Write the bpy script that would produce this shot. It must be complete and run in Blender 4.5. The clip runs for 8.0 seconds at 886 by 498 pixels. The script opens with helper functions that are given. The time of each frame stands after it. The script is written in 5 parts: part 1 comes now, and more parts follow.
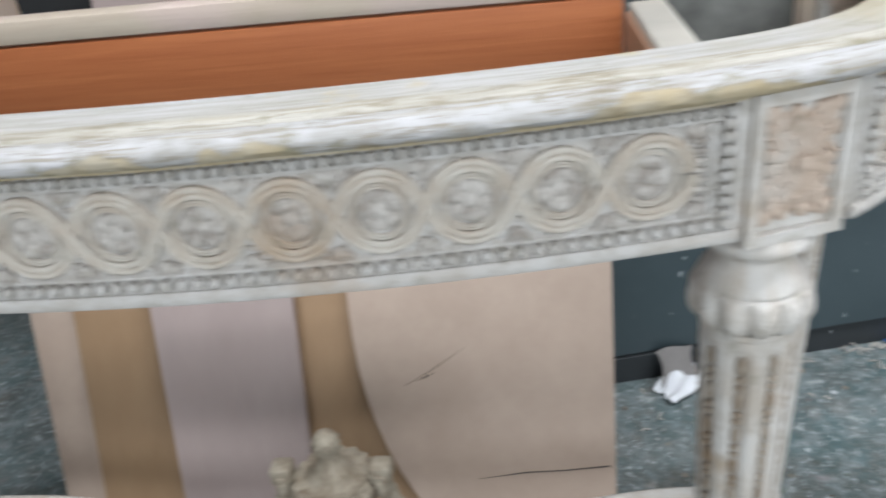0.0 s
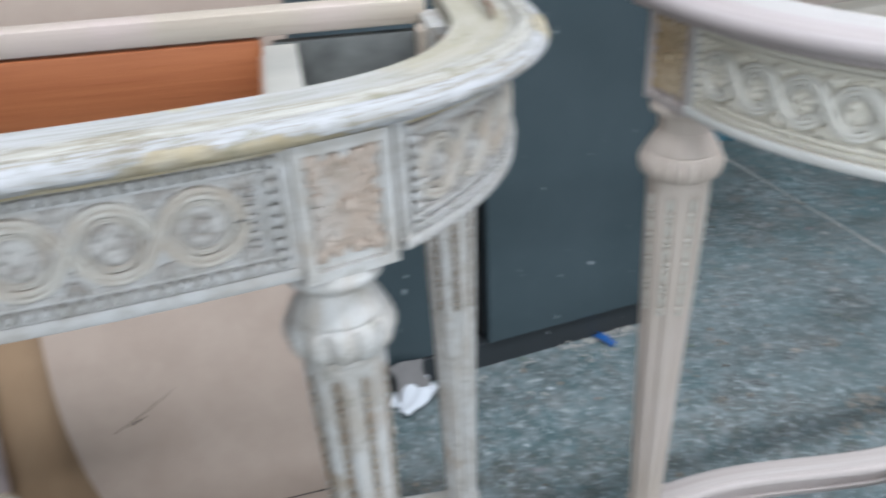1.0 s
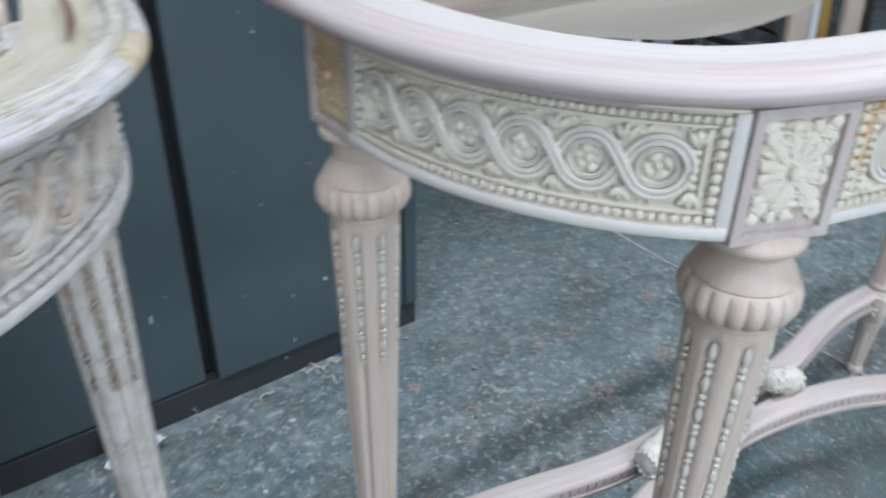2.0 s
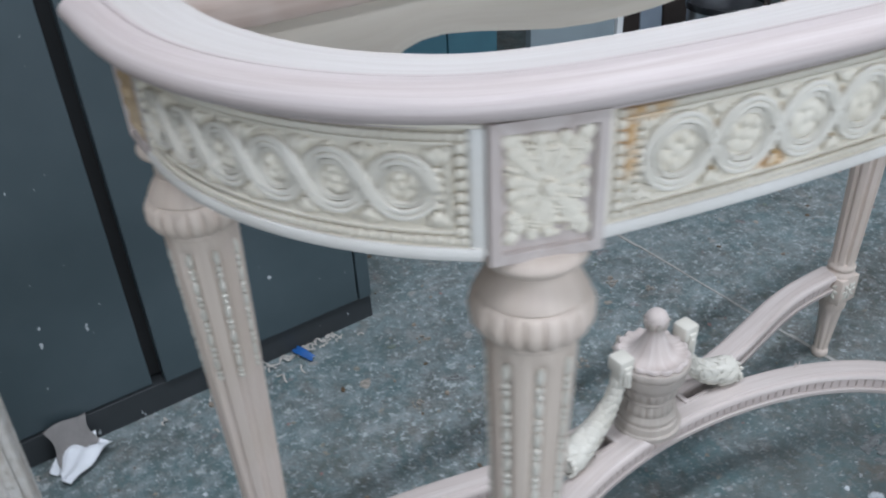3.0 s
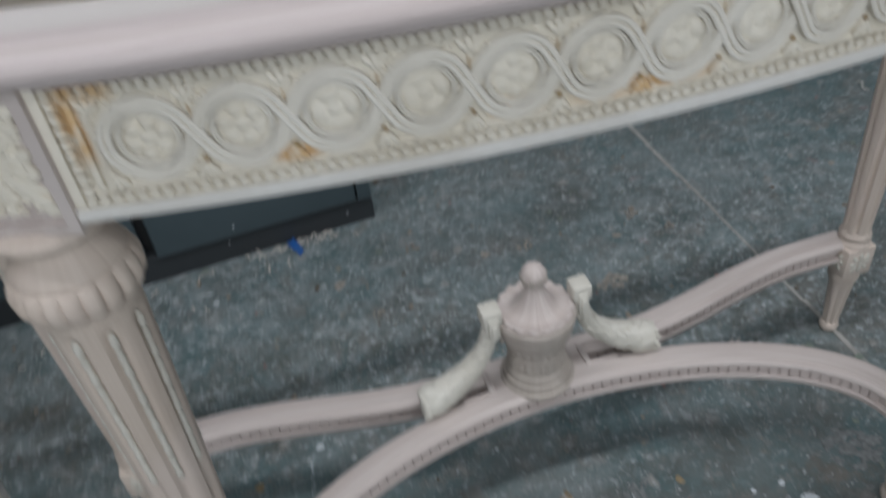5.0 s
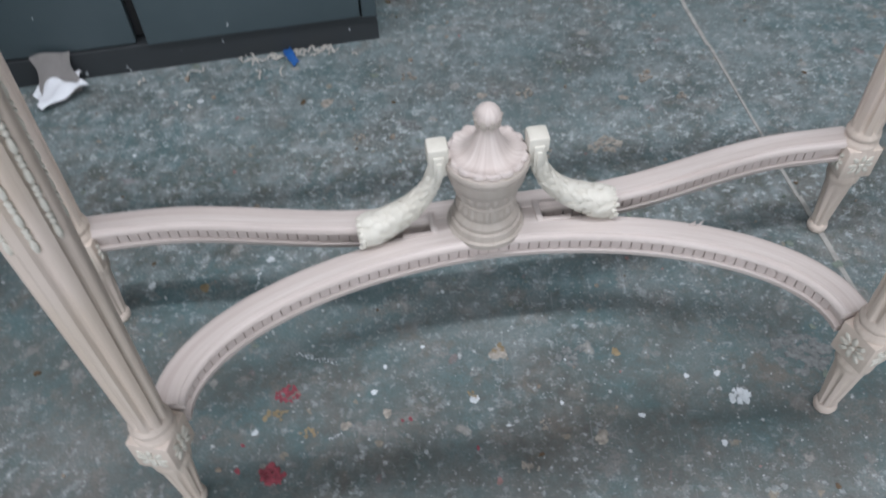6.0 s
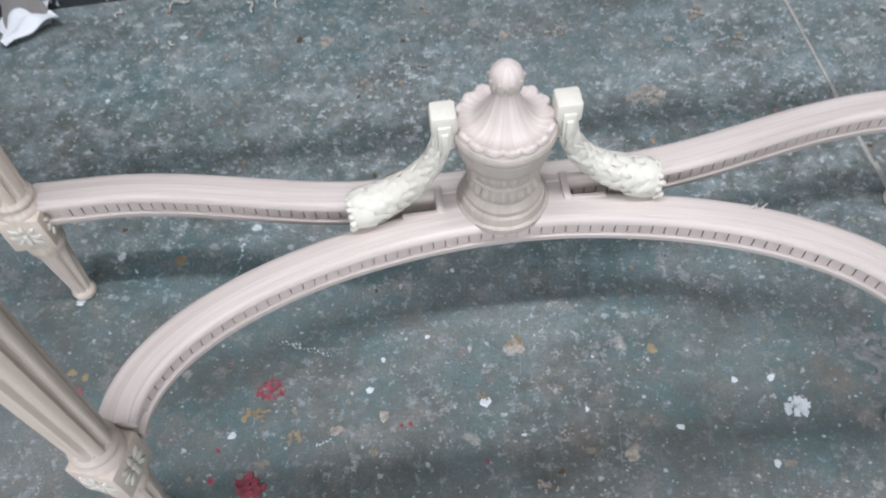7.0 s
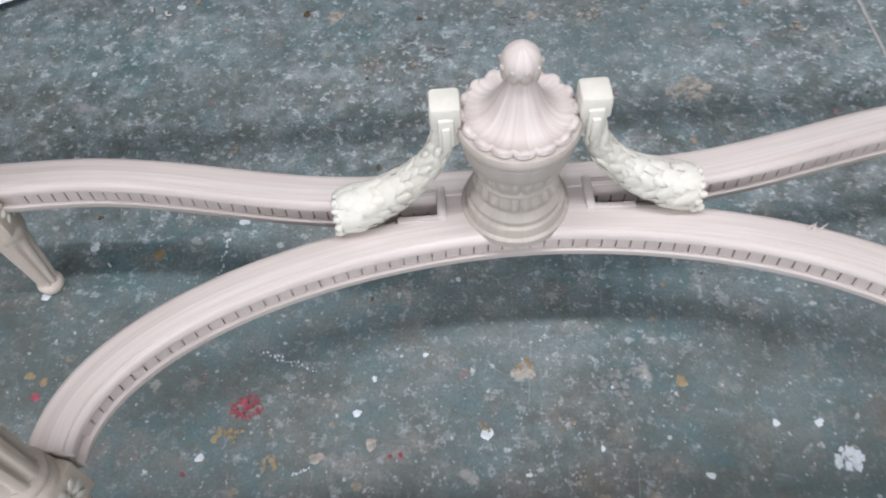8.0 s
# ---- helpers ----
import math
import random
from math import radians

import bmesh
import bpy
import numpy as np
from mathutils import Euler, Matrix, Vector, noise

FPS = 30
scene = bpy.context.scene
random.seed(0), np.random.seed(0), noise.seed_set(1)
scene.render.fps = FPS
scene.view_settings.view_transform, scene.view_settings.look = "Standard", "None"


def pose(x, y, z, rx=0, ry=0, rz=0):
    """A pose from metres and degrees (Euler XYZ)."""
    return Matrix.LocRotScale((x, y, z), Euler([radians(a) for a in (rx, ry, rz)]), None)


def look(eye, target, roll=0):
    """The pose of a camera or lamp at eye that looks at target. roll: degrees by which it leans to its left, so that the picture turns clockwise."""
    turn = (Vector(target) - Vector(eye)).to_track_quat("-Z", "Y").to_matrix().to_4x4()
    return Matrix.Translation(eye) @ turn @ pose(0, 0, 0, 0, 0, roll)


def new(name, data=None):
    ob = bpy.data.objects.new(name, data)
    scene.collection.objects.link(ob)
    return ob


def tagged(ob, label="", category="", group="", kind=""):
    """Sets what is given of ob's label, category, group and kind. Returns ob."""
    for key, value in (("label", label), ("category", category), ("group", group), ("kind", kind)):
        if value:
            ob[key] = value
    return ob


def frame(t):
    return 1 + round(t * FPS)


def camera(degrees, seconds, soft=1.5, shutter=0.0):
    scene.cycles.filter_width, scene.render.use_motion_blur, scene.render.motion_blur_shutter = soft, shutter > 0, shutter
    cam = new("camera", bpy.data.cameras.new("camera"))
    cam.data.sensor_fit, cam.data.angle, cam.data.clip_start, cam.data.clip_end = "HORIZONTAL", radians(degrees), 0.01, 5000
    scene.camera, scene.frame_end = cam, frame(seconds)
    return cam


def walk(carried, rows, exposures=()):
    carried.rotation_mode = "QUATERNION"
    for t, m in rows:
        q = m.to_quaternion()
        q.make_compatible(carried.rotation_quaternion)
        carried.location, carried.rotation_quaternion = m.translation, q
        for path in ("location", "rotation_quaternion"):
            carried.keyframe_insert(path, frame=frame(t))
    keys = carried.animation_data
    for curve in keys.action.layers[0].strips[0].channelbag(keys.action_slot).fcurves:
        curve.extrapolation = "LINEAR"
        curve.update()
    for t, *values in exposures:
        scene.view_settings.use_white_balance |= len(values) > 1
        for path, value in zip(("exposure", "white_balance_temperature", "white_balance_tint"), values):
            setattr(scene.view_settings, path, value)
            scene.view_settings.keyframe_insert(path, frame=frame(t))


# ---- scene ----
cam = camera(57.4, 8.0, soft=2.0, shutter=0.7)
PATH = [
    (0, (0.509, 0.353, 0.972), (0.303, 2.082, -0.013), -6.8),
    (0.5, (0.578, 0.336, 0.975), (0.586, 2.086, 0.006), -4.7),
    (1, (0.639, 0.33, 0.987), (0.924, 2.049, 0.005), -3.0),
    (1.5, (0.704, 0.373, 0.991), (1.288, 2.022, 0.021), 0.1),
    (2, (0.774, 0.431, 0.973), (1.554, 1.96, -0.054), 0.7),
    (2.2, (0.796, 0.44, 0.976), (1.6, 1.953, -0.057), -1.4),
    (3.3, (1.01, 0.348, 0.987), (1.616, 1.92, -0.092), -2.8),
    (3.5, (1.056, 0.328, 0.995), (1.601, 1.929, -0.073), -2.7),
    (4, (1.146, 0.329, 0.997), (1.595, 1.949, -0.086), -4.0),
    (4.5, (1.257, 0.349, 0.992), (1.61, 1.955, -0.146), -3.8),
    (5, (1.346, 0.338, 0.981), (1.48, 1.869, -0.299), -7.4),
    (5.2, (1.38, 0.329, 0.97), (1.459, 1.799, -0.383), -6.0),
    (6.3, (1.479, 0.383, 0.911), (1.44, 1.61, -0.669), -1.6),
    (6.5, (1.484, 0.43, 0.891), (1.403, 1.627, -0.71), -3.1),
    (7, (1.481, 0.501, 0.846), (1.393, 1.623, -0.807), -4.0),
    (7.5, (1.487, 0.552, 0.815), (1.38, 1.624, -0.869), -4.1),
    (8, (1.502, 0.586, 0.764), (1.34, 1.672, -0.908), -4.9),
]
EXPOSURE = [(0.0, 0.29, 6250, 10), (0.5, 0.19, 6020, 9), (1.0, 0.22, 5860, 9), (1.5, 0.23, 5820, 10), (2.0, 0.16, 5770, 10), (3.5, -0.22, 5940, 11), (4.0, -0.37, 6020, 11), (4.5, -0.51, 6110, 11), (5.0, -0.64, 6200, 11), (5.2, -0.55, 6200, 12), (6.3, 0.29, 6130, 13), (6.5, 0.38, 6130, 13), (8.0, 0.33, 6230, 14)]
walk(cam, [(t, look(eye, target, roll)) for t, eye, target, roll in PATH], EXPOSURE)

# ---- light: a closed workshop under unseen fluorescent tubes at ceiling height ----
world = bpy.data.worlds.new("world")
scene.world = world
world.use_nodes = True
world.node_tree.nodes["Background"].inputs[0].default_value = (0.75, 0.85, 1.0, 1)
world.node_tree.nodes["Background"].inputs[1].default_value = 0.01
scene.view_settings.exposure = 0.0


def tube_lamp(x, y, z, size_x, size_y, watts, turn=0.0, colour=(0.97, 0.98, 1.0)):
    data = bpy.data.lights.new("ceiling_lamp", "AREA")
    data.shape, data.size, data.size_y = "RECTANGLE", size_x, size_y
    data.energy, data.color = watts, colour
    ob = new("ceiling_lamp", data)
    ob.matrix_world = pose(x, y, z, 0, 0, turn)
    return ob


tube_lamp(1.4, 0.67, 2.92, 3.6, 0.08, 72, 5)
# two more tubes, added to brighten the far floor and the table fronts
tube_lamp(1.8, 3.2, 2.92, 3.6, 0.12, 17, 4)
tube_lamp(1.6, -1.3, 2.92, 3.6, 0.12, 40, 4)
# wide soft area lamp in the south wall, unseen, added to brighten the fronts
fill_data = bpy.data.lights.new("window_daylight", "AREA")
fill_data.shape, fill_data.size, fill_data.size_y, fill_data.energy, fill_data.color = "RECTANGLE", 5.2, 1.7, 98, (0.92, 0.965, 1.0)
new("window_daylight", fill_data).matrix_world = pose(1.6, -2.66, 1.45, 90, 0, 0)


# ---- materials ----
def material(name, rough=0.6, metal=0.0, spec=0.5):
    m = bpy.data.materials.new(name)
    m.use_nodes = True
    nt = m.node_tree
    bsdf = nt.nodes["Principled BSDF"]
    bsdf.inputs["Roughness"].default_value = rough
    bsdf.inputs["Metallic"].default_value = metal
    bsdf.inputs["Specular IOR Level"].default_value = spec
    return m, nt, bsdf


def node(nt, kind, **values):
    n = nt.nodes.new(kind)
    for key, value in values.items():
        n.inputs[key.replace("_", " ")].default_value = value
    return n


def coords(nt, which="Object", scale=(1, 1, 1), shift=(0, 0, 0)):
    tc = nt.nodes.new("ShaderNodeTexCoord")
    mp = nt.nodes.new("ShaderNodeMapping")
    mp.inputs["Scale"].default_value = scale
    mp.inputs["Location"].default_value = shift
    nt.links.new(tc.outputs[which], mp.inputs[0])
    return mp.outputs[0]


def noise_fac(nt, vec, scale, detail=4.0, rough=0.55, lo=0.0, hi=1.0, distortion=0.0):
    n = node(nt, "ShaderNodeTexNoise", Scale=scale, Detail=detail, Roughness=rough, Distortion=distortion)
    nt.links.new(vec, n.inputs["Vector"])
    if (lo, hi) == (0.0, 1.0):
        return n.outputs["Fac"]
    r = node(nt, "ShaderNodeMapRange", From_Min=lo, From_Max=hi)
    nt.links.new(n.outputs["Fac"], r.inputs[0])
    return r.outputs[0]


def mixed(nt, fac, a, b, mode="MIX"):
    n = nt.nodes.new("ShaderNodeMix")
    n.data_type, n.blend_type = "RGBA", mode
    for slot, value in ((0, fac), (6, a), (7, b)):
        if isinstance(value, (float, int)):
            n.inputs[slot].default_value = value
        elif isinstance(value, tuple):
            n.inputs[slot].default_value = (*value, 1)
        else:
            nt.links.new(value, n.inputs[slot])
    return n.outputs[2]


def maths(nt, op, a, b=0.0):
    n = nt.nodes.new("ShaderNodeMath")
    n.operation = op
    n.use_clamp = False
    for slot, value in ((0, a), (1, b)):
        if isinstance(value, (float, int)):
            n.inputs[slot].default_value = value
        else:
            nt.links.new(value, n.inputs[slot])
    return n.outputs[0]


def bumped(nt, bsdf, height, strength=0.3, distance=0.002):
    b = node(nt, "ShaderNodeBump", Strength=strength, Distance=distance)
    nt.links.new(height, b.inputs["Height"])
    nt.links.new(b.outputs[0], bsdf.inputs["Normal"])


def wood(name, pale, dark, tint=None, rough=0.6, grain=(6, 220, 220), which="UV"):
    """Planed timber: grain along the first texture axis, broad bands, faint blotches."""
    m, nt, bsdf = material(name, rough, 0.0, 0.3)
    vec = coords(nt, which, grain)
    fine = noise_fac(nt, vec, 1.0, 6, 0.68, 0.36, 0.66)
    bands = noise_fac(nt, coords(nt, which, (grain[0] * 0.25, grain[1] * 0.22, grain[2] * 0.22)), 1.0, 4, 0.55, 0.42, 0.70, 0.6)
    col = mixed(nt, maths(nt, "MULTIPLY", fine, 0.5), pale, dark)
    col = mixed(nt, maths(nt, "MULTIPLY", bands, 0.55), col, dark)
    if tint:
        blot = noise_fac(nt, coords(nt, "Object", (1, 1, 1)), 7.0, 3, 0.5, 0.46, 0.66)
        col = mixed(nt, blot, col, tint)
    nt.links.new(col, bsdf.inputs["Base Color"])
    bumped(nt, bsdf, fine, 0.18, 0.001)
    return m


PINK_WOOD = wood("pink_beech", (0.60, 0.54, 0.505), (0.41, 0.335, 0.30), None, 0.64)
LEG_WOOD = wood("pale_beech", (0.645, 0.56, 0.48), (0.475, 0.385, 0.315), (0.61, 0.52, 0.455), 0.55)
URN_WOOD = wood("urn_beech", (0.45, 0.405, 0.36), (0.36, 0.31, 0.262), (0.47, 0.41, 0.375), 0.55)
SEAT_WOOD = wood("chalky_beech", (0.575, 0.545, 0.515), (0.46, 0.41, 0.375), None, 0.7)
DENTIL_WOOD = wood("dentil_beech", (0.58, 0.50, 0.465), (0.47, 0.39, 0.355), None, 0.6, (60, 60, 60), "Object")
BOARD_WOOD = wood("pale_plank", (0.85, 0.775, 0.67), (0.69, 0.60, 0.49), None, 0.6, (4, 60, 60))
BATTEN_WOOD = wood("batten", (0.60, 0.52, 0.42), (0.44, 0.35, 0.27), (0.62, 0.50, 0.45), 0.6, (5, 120, 120))
MOULD_WOOD = wood("planed_beech", (0.55, 0.49, 0.47), (0.38, 0.31, 0.285), None, 0.64)
RAW_BATTEN = wood("brown_beech", (0.64, 0.54, 0.475), (0.43, 0.31, 0.25), (0.68, 0.60, 0.54), 0.6, (5, 90, 90))
MAHOGANY = wood("orange_mahogany", (0.47, 0.165, 0.062), (0.30, 0.085, 0.03), None, 0.45, (5, 130, 130))
PLY = wood("pink_plywood", (0.445, 0.352, 0.285), (0.36, 0.273, 0.217), None, 0.55, (18, 3, 18), "Object")
PLY_LILAC = wood("lilac_plywood", (0.37, 0.302, 0.282), (0.305, 0.243, 0.226), None, 0.55, (30, 30, 4), "Object")
PLY_TAN = wood("tan_plywood", (0.325, 0.215, 0.125), (0.25, 0.158, 0.088), None, 0.5, (30, 30, 3), "Object")


def compo(name, base, low, stain=None):
    """Cast ornament: cream with darker dust in patches and a few amber glue runs."""
    m, nt, bsdf = material(name, 0.75, 0.0, 0.3)
    vec = coords(nt)
    col = mixed(nt, noise_fac(nt, vec, 16, 4, 0.6, 0.38, 0.7), base, low)
    col = mixed(nt, maths(nt, "MULTIPLY", noise_fac(nt, vec, 160, 3, 0.6, 0.42, 0.7), 0.35), col, low)
    if stain:
        geo = nt.nodes.new("ShaderNodeTexCoord")
        sep = nt.nodes.new("ShaderNodeSeparateXYZ")
        nt.links.new(geo.outputs["Object"], sep.inputs[0])

        def near(axis, centre, half):
            d = maths(nt, "ABSOLUTE", maths(nt, "SUBTRACT", sep.outputs[axis], centre))
            r = node(nt, "ShaderNodeMapRange", From_Min=half, From_Max=half * 0.45)
            nt.links.new(d, r.inputs[0])
            return r.outputs[0]

        spots = None
        for cx, hx, cz, hz in ((-0.345, 0.007, 0.785, 0.026), (-0.335, 0.018, 0.805, 0.008), (-0.12, 0.018, 0.755, 0.007), (-0.045, 0.05, 0.752, 0.006), (-0.24, 0.016, 0.752, 0.006)):
            s = maths(nt, "MULTIPLY", near(0, cx, hx), near(2, cz, hz))
            spots = s if spots is None else maths(nt, "MAXIMUM", spots, s)
        run = maths(nt, "MULTIPLY", spots, noise_fac(nt, vec, 90, 3, 0.6, 0.36, 0.56))
        col = mixed(nt, maths(nt, "MULTIPLY", run, 0.75), col, stain)
    nt.links.new(col, bsdf.inputs["Base Color"])
    bumped(nt, bsdf, noise_fac(nt, vec, 200, 4, 0.65), 0.45, 0.0016)
    return m


CREAM = compo("cream_compo", (0.80, 0.75, 0.645), (0.71, 0.655, 0.545), (0.62, 0.36, 0.11))
RIBBON_CREAM = compo("ribbon_compo", (0.79, 0.752, 0.672), (0.71, 0.67, 0.585))
GLUE = compo("amber_glue", (0.42, 0.29, 0.13), (0.28, 0.18, 0.08))
CREAM_PLAIN = compo("cream_compo_plain", (0.64, 0.615, 0.545), (0.55, 0.52, 0.45))
TAN_CARVING = compo("tan_carving", (0.62, 0.51, 0.36), (0.47, 0.335, 0.19))
WHITE_LIP = compo("white_lip", (0.73, 0.715, 0.675), (0.66, 0.635, 0.585))


def old_paint(name, chalk, under, ochre, amount=0.5, ochre_lo=0.5, scale=1.0, rubbed=None):
    """Layers of old chalky paint rubbed through to a darker coat, with ochre gesso showing."""
    m, nt, bsdf = material(name, 0.7)
    vec = coords(nt)
    long_vec = coords(nt, "UV", (9, 60, 60))
    col = mixed(nt, noise_fac(nt, vec, 26 * scale, 5, 0.65, 0.42, 0.62), chalk, under)
    col = mixed(nt, maths(nt, "MULTIPLY", noise_fac(nt, long_vec, 1.0, 5, 0.65, 0.5, 0.66), amount), col, ochre)
    col = mixed(nt, noise_fac(nt, vec, 12, 4, 0.6, ochre_lo, ochre_lo + 0.12), col, ochre)
    if rubbed:
        tc = nt.nodes.new("ShaderNodeTexCoord")
        sep = nt.nodes.new("ShaderNodeSeparateXYZ")
        nt.links.new(tc.outputs["Object"], sep.inputs[0])
        r = node(nt, "ShaderNodeMapRange", From_Min=rubbed + 0.0012, From_Max=rubbed - 0.0012)
        edge = maths(nt, "MULTIPLY", maths(nt, "SUBTRACT", noise_fac(nt, vec, 22, 5, 0.7), 0.5), 0.045)
        nt.links.new(maths(nt, "ADD", sep.outputs[2], edge), r.inputs[0])
        worn = r.outputs[0]
        streak = noise_fac(nt, coords(nt, "UV", (22, 420, 1)), 1.0, 4, 0.7, 0.52, 0.62)
        col = mixed(nt, maths(nt, "MULTIPLY", streak, 0.7), col, (0.40, 0.37, 0.32))
        col = mixed(nt, worn, col, mixed(nt, noise_fac(nt, vec, 40, 4, 0.6, 0.35, 0.65), ochre, (0.60, 0.50, 0.28)))
    dirt = noise_fac(nt, vec, 75, 5, 0.7, 0.56, 0.7)
    col = mixed(nt, maths(nt, "MULTIPLY", dirt, 0.55), col, (0.25, 0.22, 0.16))
    nt.links.new(col, bsdf.inputs["Base Color"])
    bumped(nt, bsdf, noise_fac(nt, vec, 110, 6, 0.75), 0.6, 0.003)
    return m


def old_moulding():
    """White chalk on the roll of the moulding, ochre gesso along its lower edge, streaky grey-cream lip."""
    m, nt, bsdf = material("old_moulding_paint", 0.8, 0.0, 0.25)
    mul = lambda a, b: maths(nt, "MULTIPLY", a, b)
    vec = coords(nt)
    tc = nt.nodes.new("ShaderNodeTexCoord")
    sep = nt.nodes.new("ShaderNodeSeparateXYZ")
    nt.links.new(tc.outputs["UV"], sep.inputs[0])
    across = sep.outputs[1]
    along = lambda u, v: coords(nt, "UV", (u, v, 1))
    col = mixed(nt, noise_fac(nt, along(16, 110), 1.0, 5, 0.65, 0.42, 0.66), (0.46, 0.455, 0.455), (0.345, 0.33, 0.30))
    col = mixed(nt, mul(noise_fac(nt, vec, 34, 5, 0.7, 0.52, 0.62), 0.75), col, (0.50, 0.495, 0.50))
    # the lip and the seat side of the moulding
    lip = node(nt, "ShaderNodeMapRange", From_Min=0.0535, From_Max=0.0575)
    nt.links.new(maths(nt, "ADD", across, mul(maths(nt, "SUBTRACT", noise_fac(nt, vec, 30, 4), 0.5), 0.010)), lip.inputs[0])
    col = mixed(nt, mul(lip.outputs[0], 0.8), col, mixed(nt, noise_fac(nt, along(9, 260), 1.0, 5, 0.65, 0.4, 0.62), (0.52, 0.495, 0.43), (0.36, 0.33, 0.265)))
    streak = noise_fac(nt, along(26, 380), 1.0, 4, 0.7, 0.53, 0.60)
    col = mixed(nt, mul(streak, 0.75), col, (0.27, 0.24, 0.19))
    scrape = noise_fac(nt, along(7, 190), 1.0, 6, 0.75, 0.55, 0.64)
    col = mixed(nt, mul(scrape, 0.55), col, (0.36, 0.315, 0.235))
    # gesso
    wander = maths(nt, "ADD", mul(maths(nt, "SUBTRACT", noise_fac(nt, vec, 9, 3, 0.55), 0.47), 0.11), mul(maths(nt, "SUBTRACT", noise_fac(nt, vec, 42, 5, 0.7), 0.5), 0.022))
    edge = node(nt, "ShaderNodeMapRange", From_Min=0.0012, From_Max=-0.0012)
    nt.links.new(maths(nt, "SUBTRACT", across, maths(nt, "ADD", wander, 0.0345)), edge.inputs[0])
    gesso = mixed(nt, noise_fac(nt, vec, 46, 4, 0.6, 0.38, 0.64), (0.39, 0.315, 0.185), (0.44, 0.385, 0.285))
    col = mixed(nt, mul(edge.outputs[0], 0.9), col, gesso)
    flakes = noise_fac(nt, coords(nt, "Object", (1, 1, 1), (3, 1, 2)), 62, 5, 0.7, 0.58, 0.64)
    col = mixed(nt, mul(flakes, 0.7), col, (0.27, 0.25, 0.17))
    grime = mul(noise_fac(nt, coords(nt, "Object", (1, 1, 1), (7, 2, 5)), 15, 4, 0.6, 0.50, 0.62), noise_fac(nt, along(60, 260), 1.0, 5, 0.75, 0.46, 0.60))
    col = mixed(nt, mul(grime, 0.8), col, (0.24, 0.20, 0.135))
    nt.links.new(col, bsdf.inputs["Base Color"])
    bumped(nt, bsdf, maths(nt, "SUBTRACT", noise_fac(nt, vec, 60, 6, 0.7), mul(maths(nt, "MAXIMUM", edge.outputs[0], flakes), 0.5)), 0.6, 0.0016)
    return m


OLD_MOULD = old_moulding()


def old_seat():
    """Chalky white towards the front of the ring, yellowed cream towards its ends, streaked along the grain."""
    m, nt, bsdf = material("old_cream_paint", 0.8, 0.0, 0.25)
    mul = lambda a, b: maths(nt, "MULTIPLY", a, b)
    vec = coords(nt)
    along = lambda u, v: coords(nt, "UV", (u, v, 1))
    tc = nt.nodes.new("ShaderNodeTexCoord")
    sep = nt.nodes.new("ShaderNodeSeparateXYZ")
    nt.links.new(tc.outputs["Object"], sep.inputs[0])
    cream = mixed(nt, noise_fac(nt, along(10, 70), 1.0, 5, 0.65, 0.38, 0.66), (0.475, 0.44, 0.36), (0.39, 0.345, 0.245))
    chalk = mixed(nt, noise_fac(nt, along(14, 120), 1.0, 5, 0.65, 0.40, 0.64), (0.51, 0.505, 0.505), (0.39, 0.375, 0.335))
    front = node(nt, "ShaderNodeMapRange", From_Min=-0.19, From_Max=-0.27)
    nt.links.new(maths(nt, "ADD", sep.outputs[1], mul(maths(nt, "SUBTRACT", noise_fac(nt, vec, 16, 5, 0.65), 0.5), 0.22)), front.inputs[0])
    col = mixed(nt, mul(front.outputs[0], 0.85), cream, chalk)
    col = mixed(nt, mul(noise_fac(nt, along(12, 420), 1.0, 4, 0.7, 0.55, 0.63), 0.6), col, (0.33, 0.30, 0.22))
    col = mixed(nt, mul(noise_fac(nt, vec, 20, 5, 0.65, 0.60, 0.68), 0.7), col, (0.50, 0.42, 0.25))
    col = mixed(nt, mul(noise_fac(nt, vec, 70, 5, 0.7, 0.60, 0.68), 0.5), col, (0.27, 0.24, 0.17))
    nt.links.new(col, bsdf.inputs["Base Color"])
    bumped(nt, bsdf, noise_fac(nt, vec, 60, 6, 0.7), 0.5, 0.002)
    return m


OLD_TOP = old_seat()
OLD_GROUND = old_paint("old_frieze_paint", (0.57, 0.552, 0.525), (0.465, 0.44, 0.40), (0.46, 0.385, 0.31), 0.3, 0.6, 3.0)
OLD_BAND = old_paint("old_ribbon_paint", (0.59, 0.55, 0.485), (0.52, 0.455, 0.38), (0.48, 0.385, 0.29), 0.4, 0.55, 1.5)
OLD_LEG = old_paint("old_leg_paint", (0.60, 0.58, 0.545), (0.49, 0.455, 0.405), (0.38, 0.28, 0.18), 0.4, 0.62, 1.4)
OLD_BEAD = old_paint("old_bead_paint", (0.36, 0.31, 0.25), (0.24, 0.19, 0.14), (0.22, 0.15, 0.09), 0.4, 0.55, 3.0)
OLD_FLOWER = old_paint("old_flower_paint", (0.53, 0.50, 0.46), (0.33, 0.295, 0.26), (0.40, 0.32, 0.25), 0.4, 0.56, 4.0)
OLD_URN = old_paint("old_urn_paint", (0.30, 0.265, 0.205), (0.19, 0.158, 0.115), (0.15, 0.105, 0.065), 0.5, 0.52, 2.5)
OLD_ROSE = old_paint("old_rosette_paint", (0.52, 0.42, 0.34), (0.47, 0.37, 0.29), (0.56, 0.52, 0.47), 0.4, 0.55, 2.0)


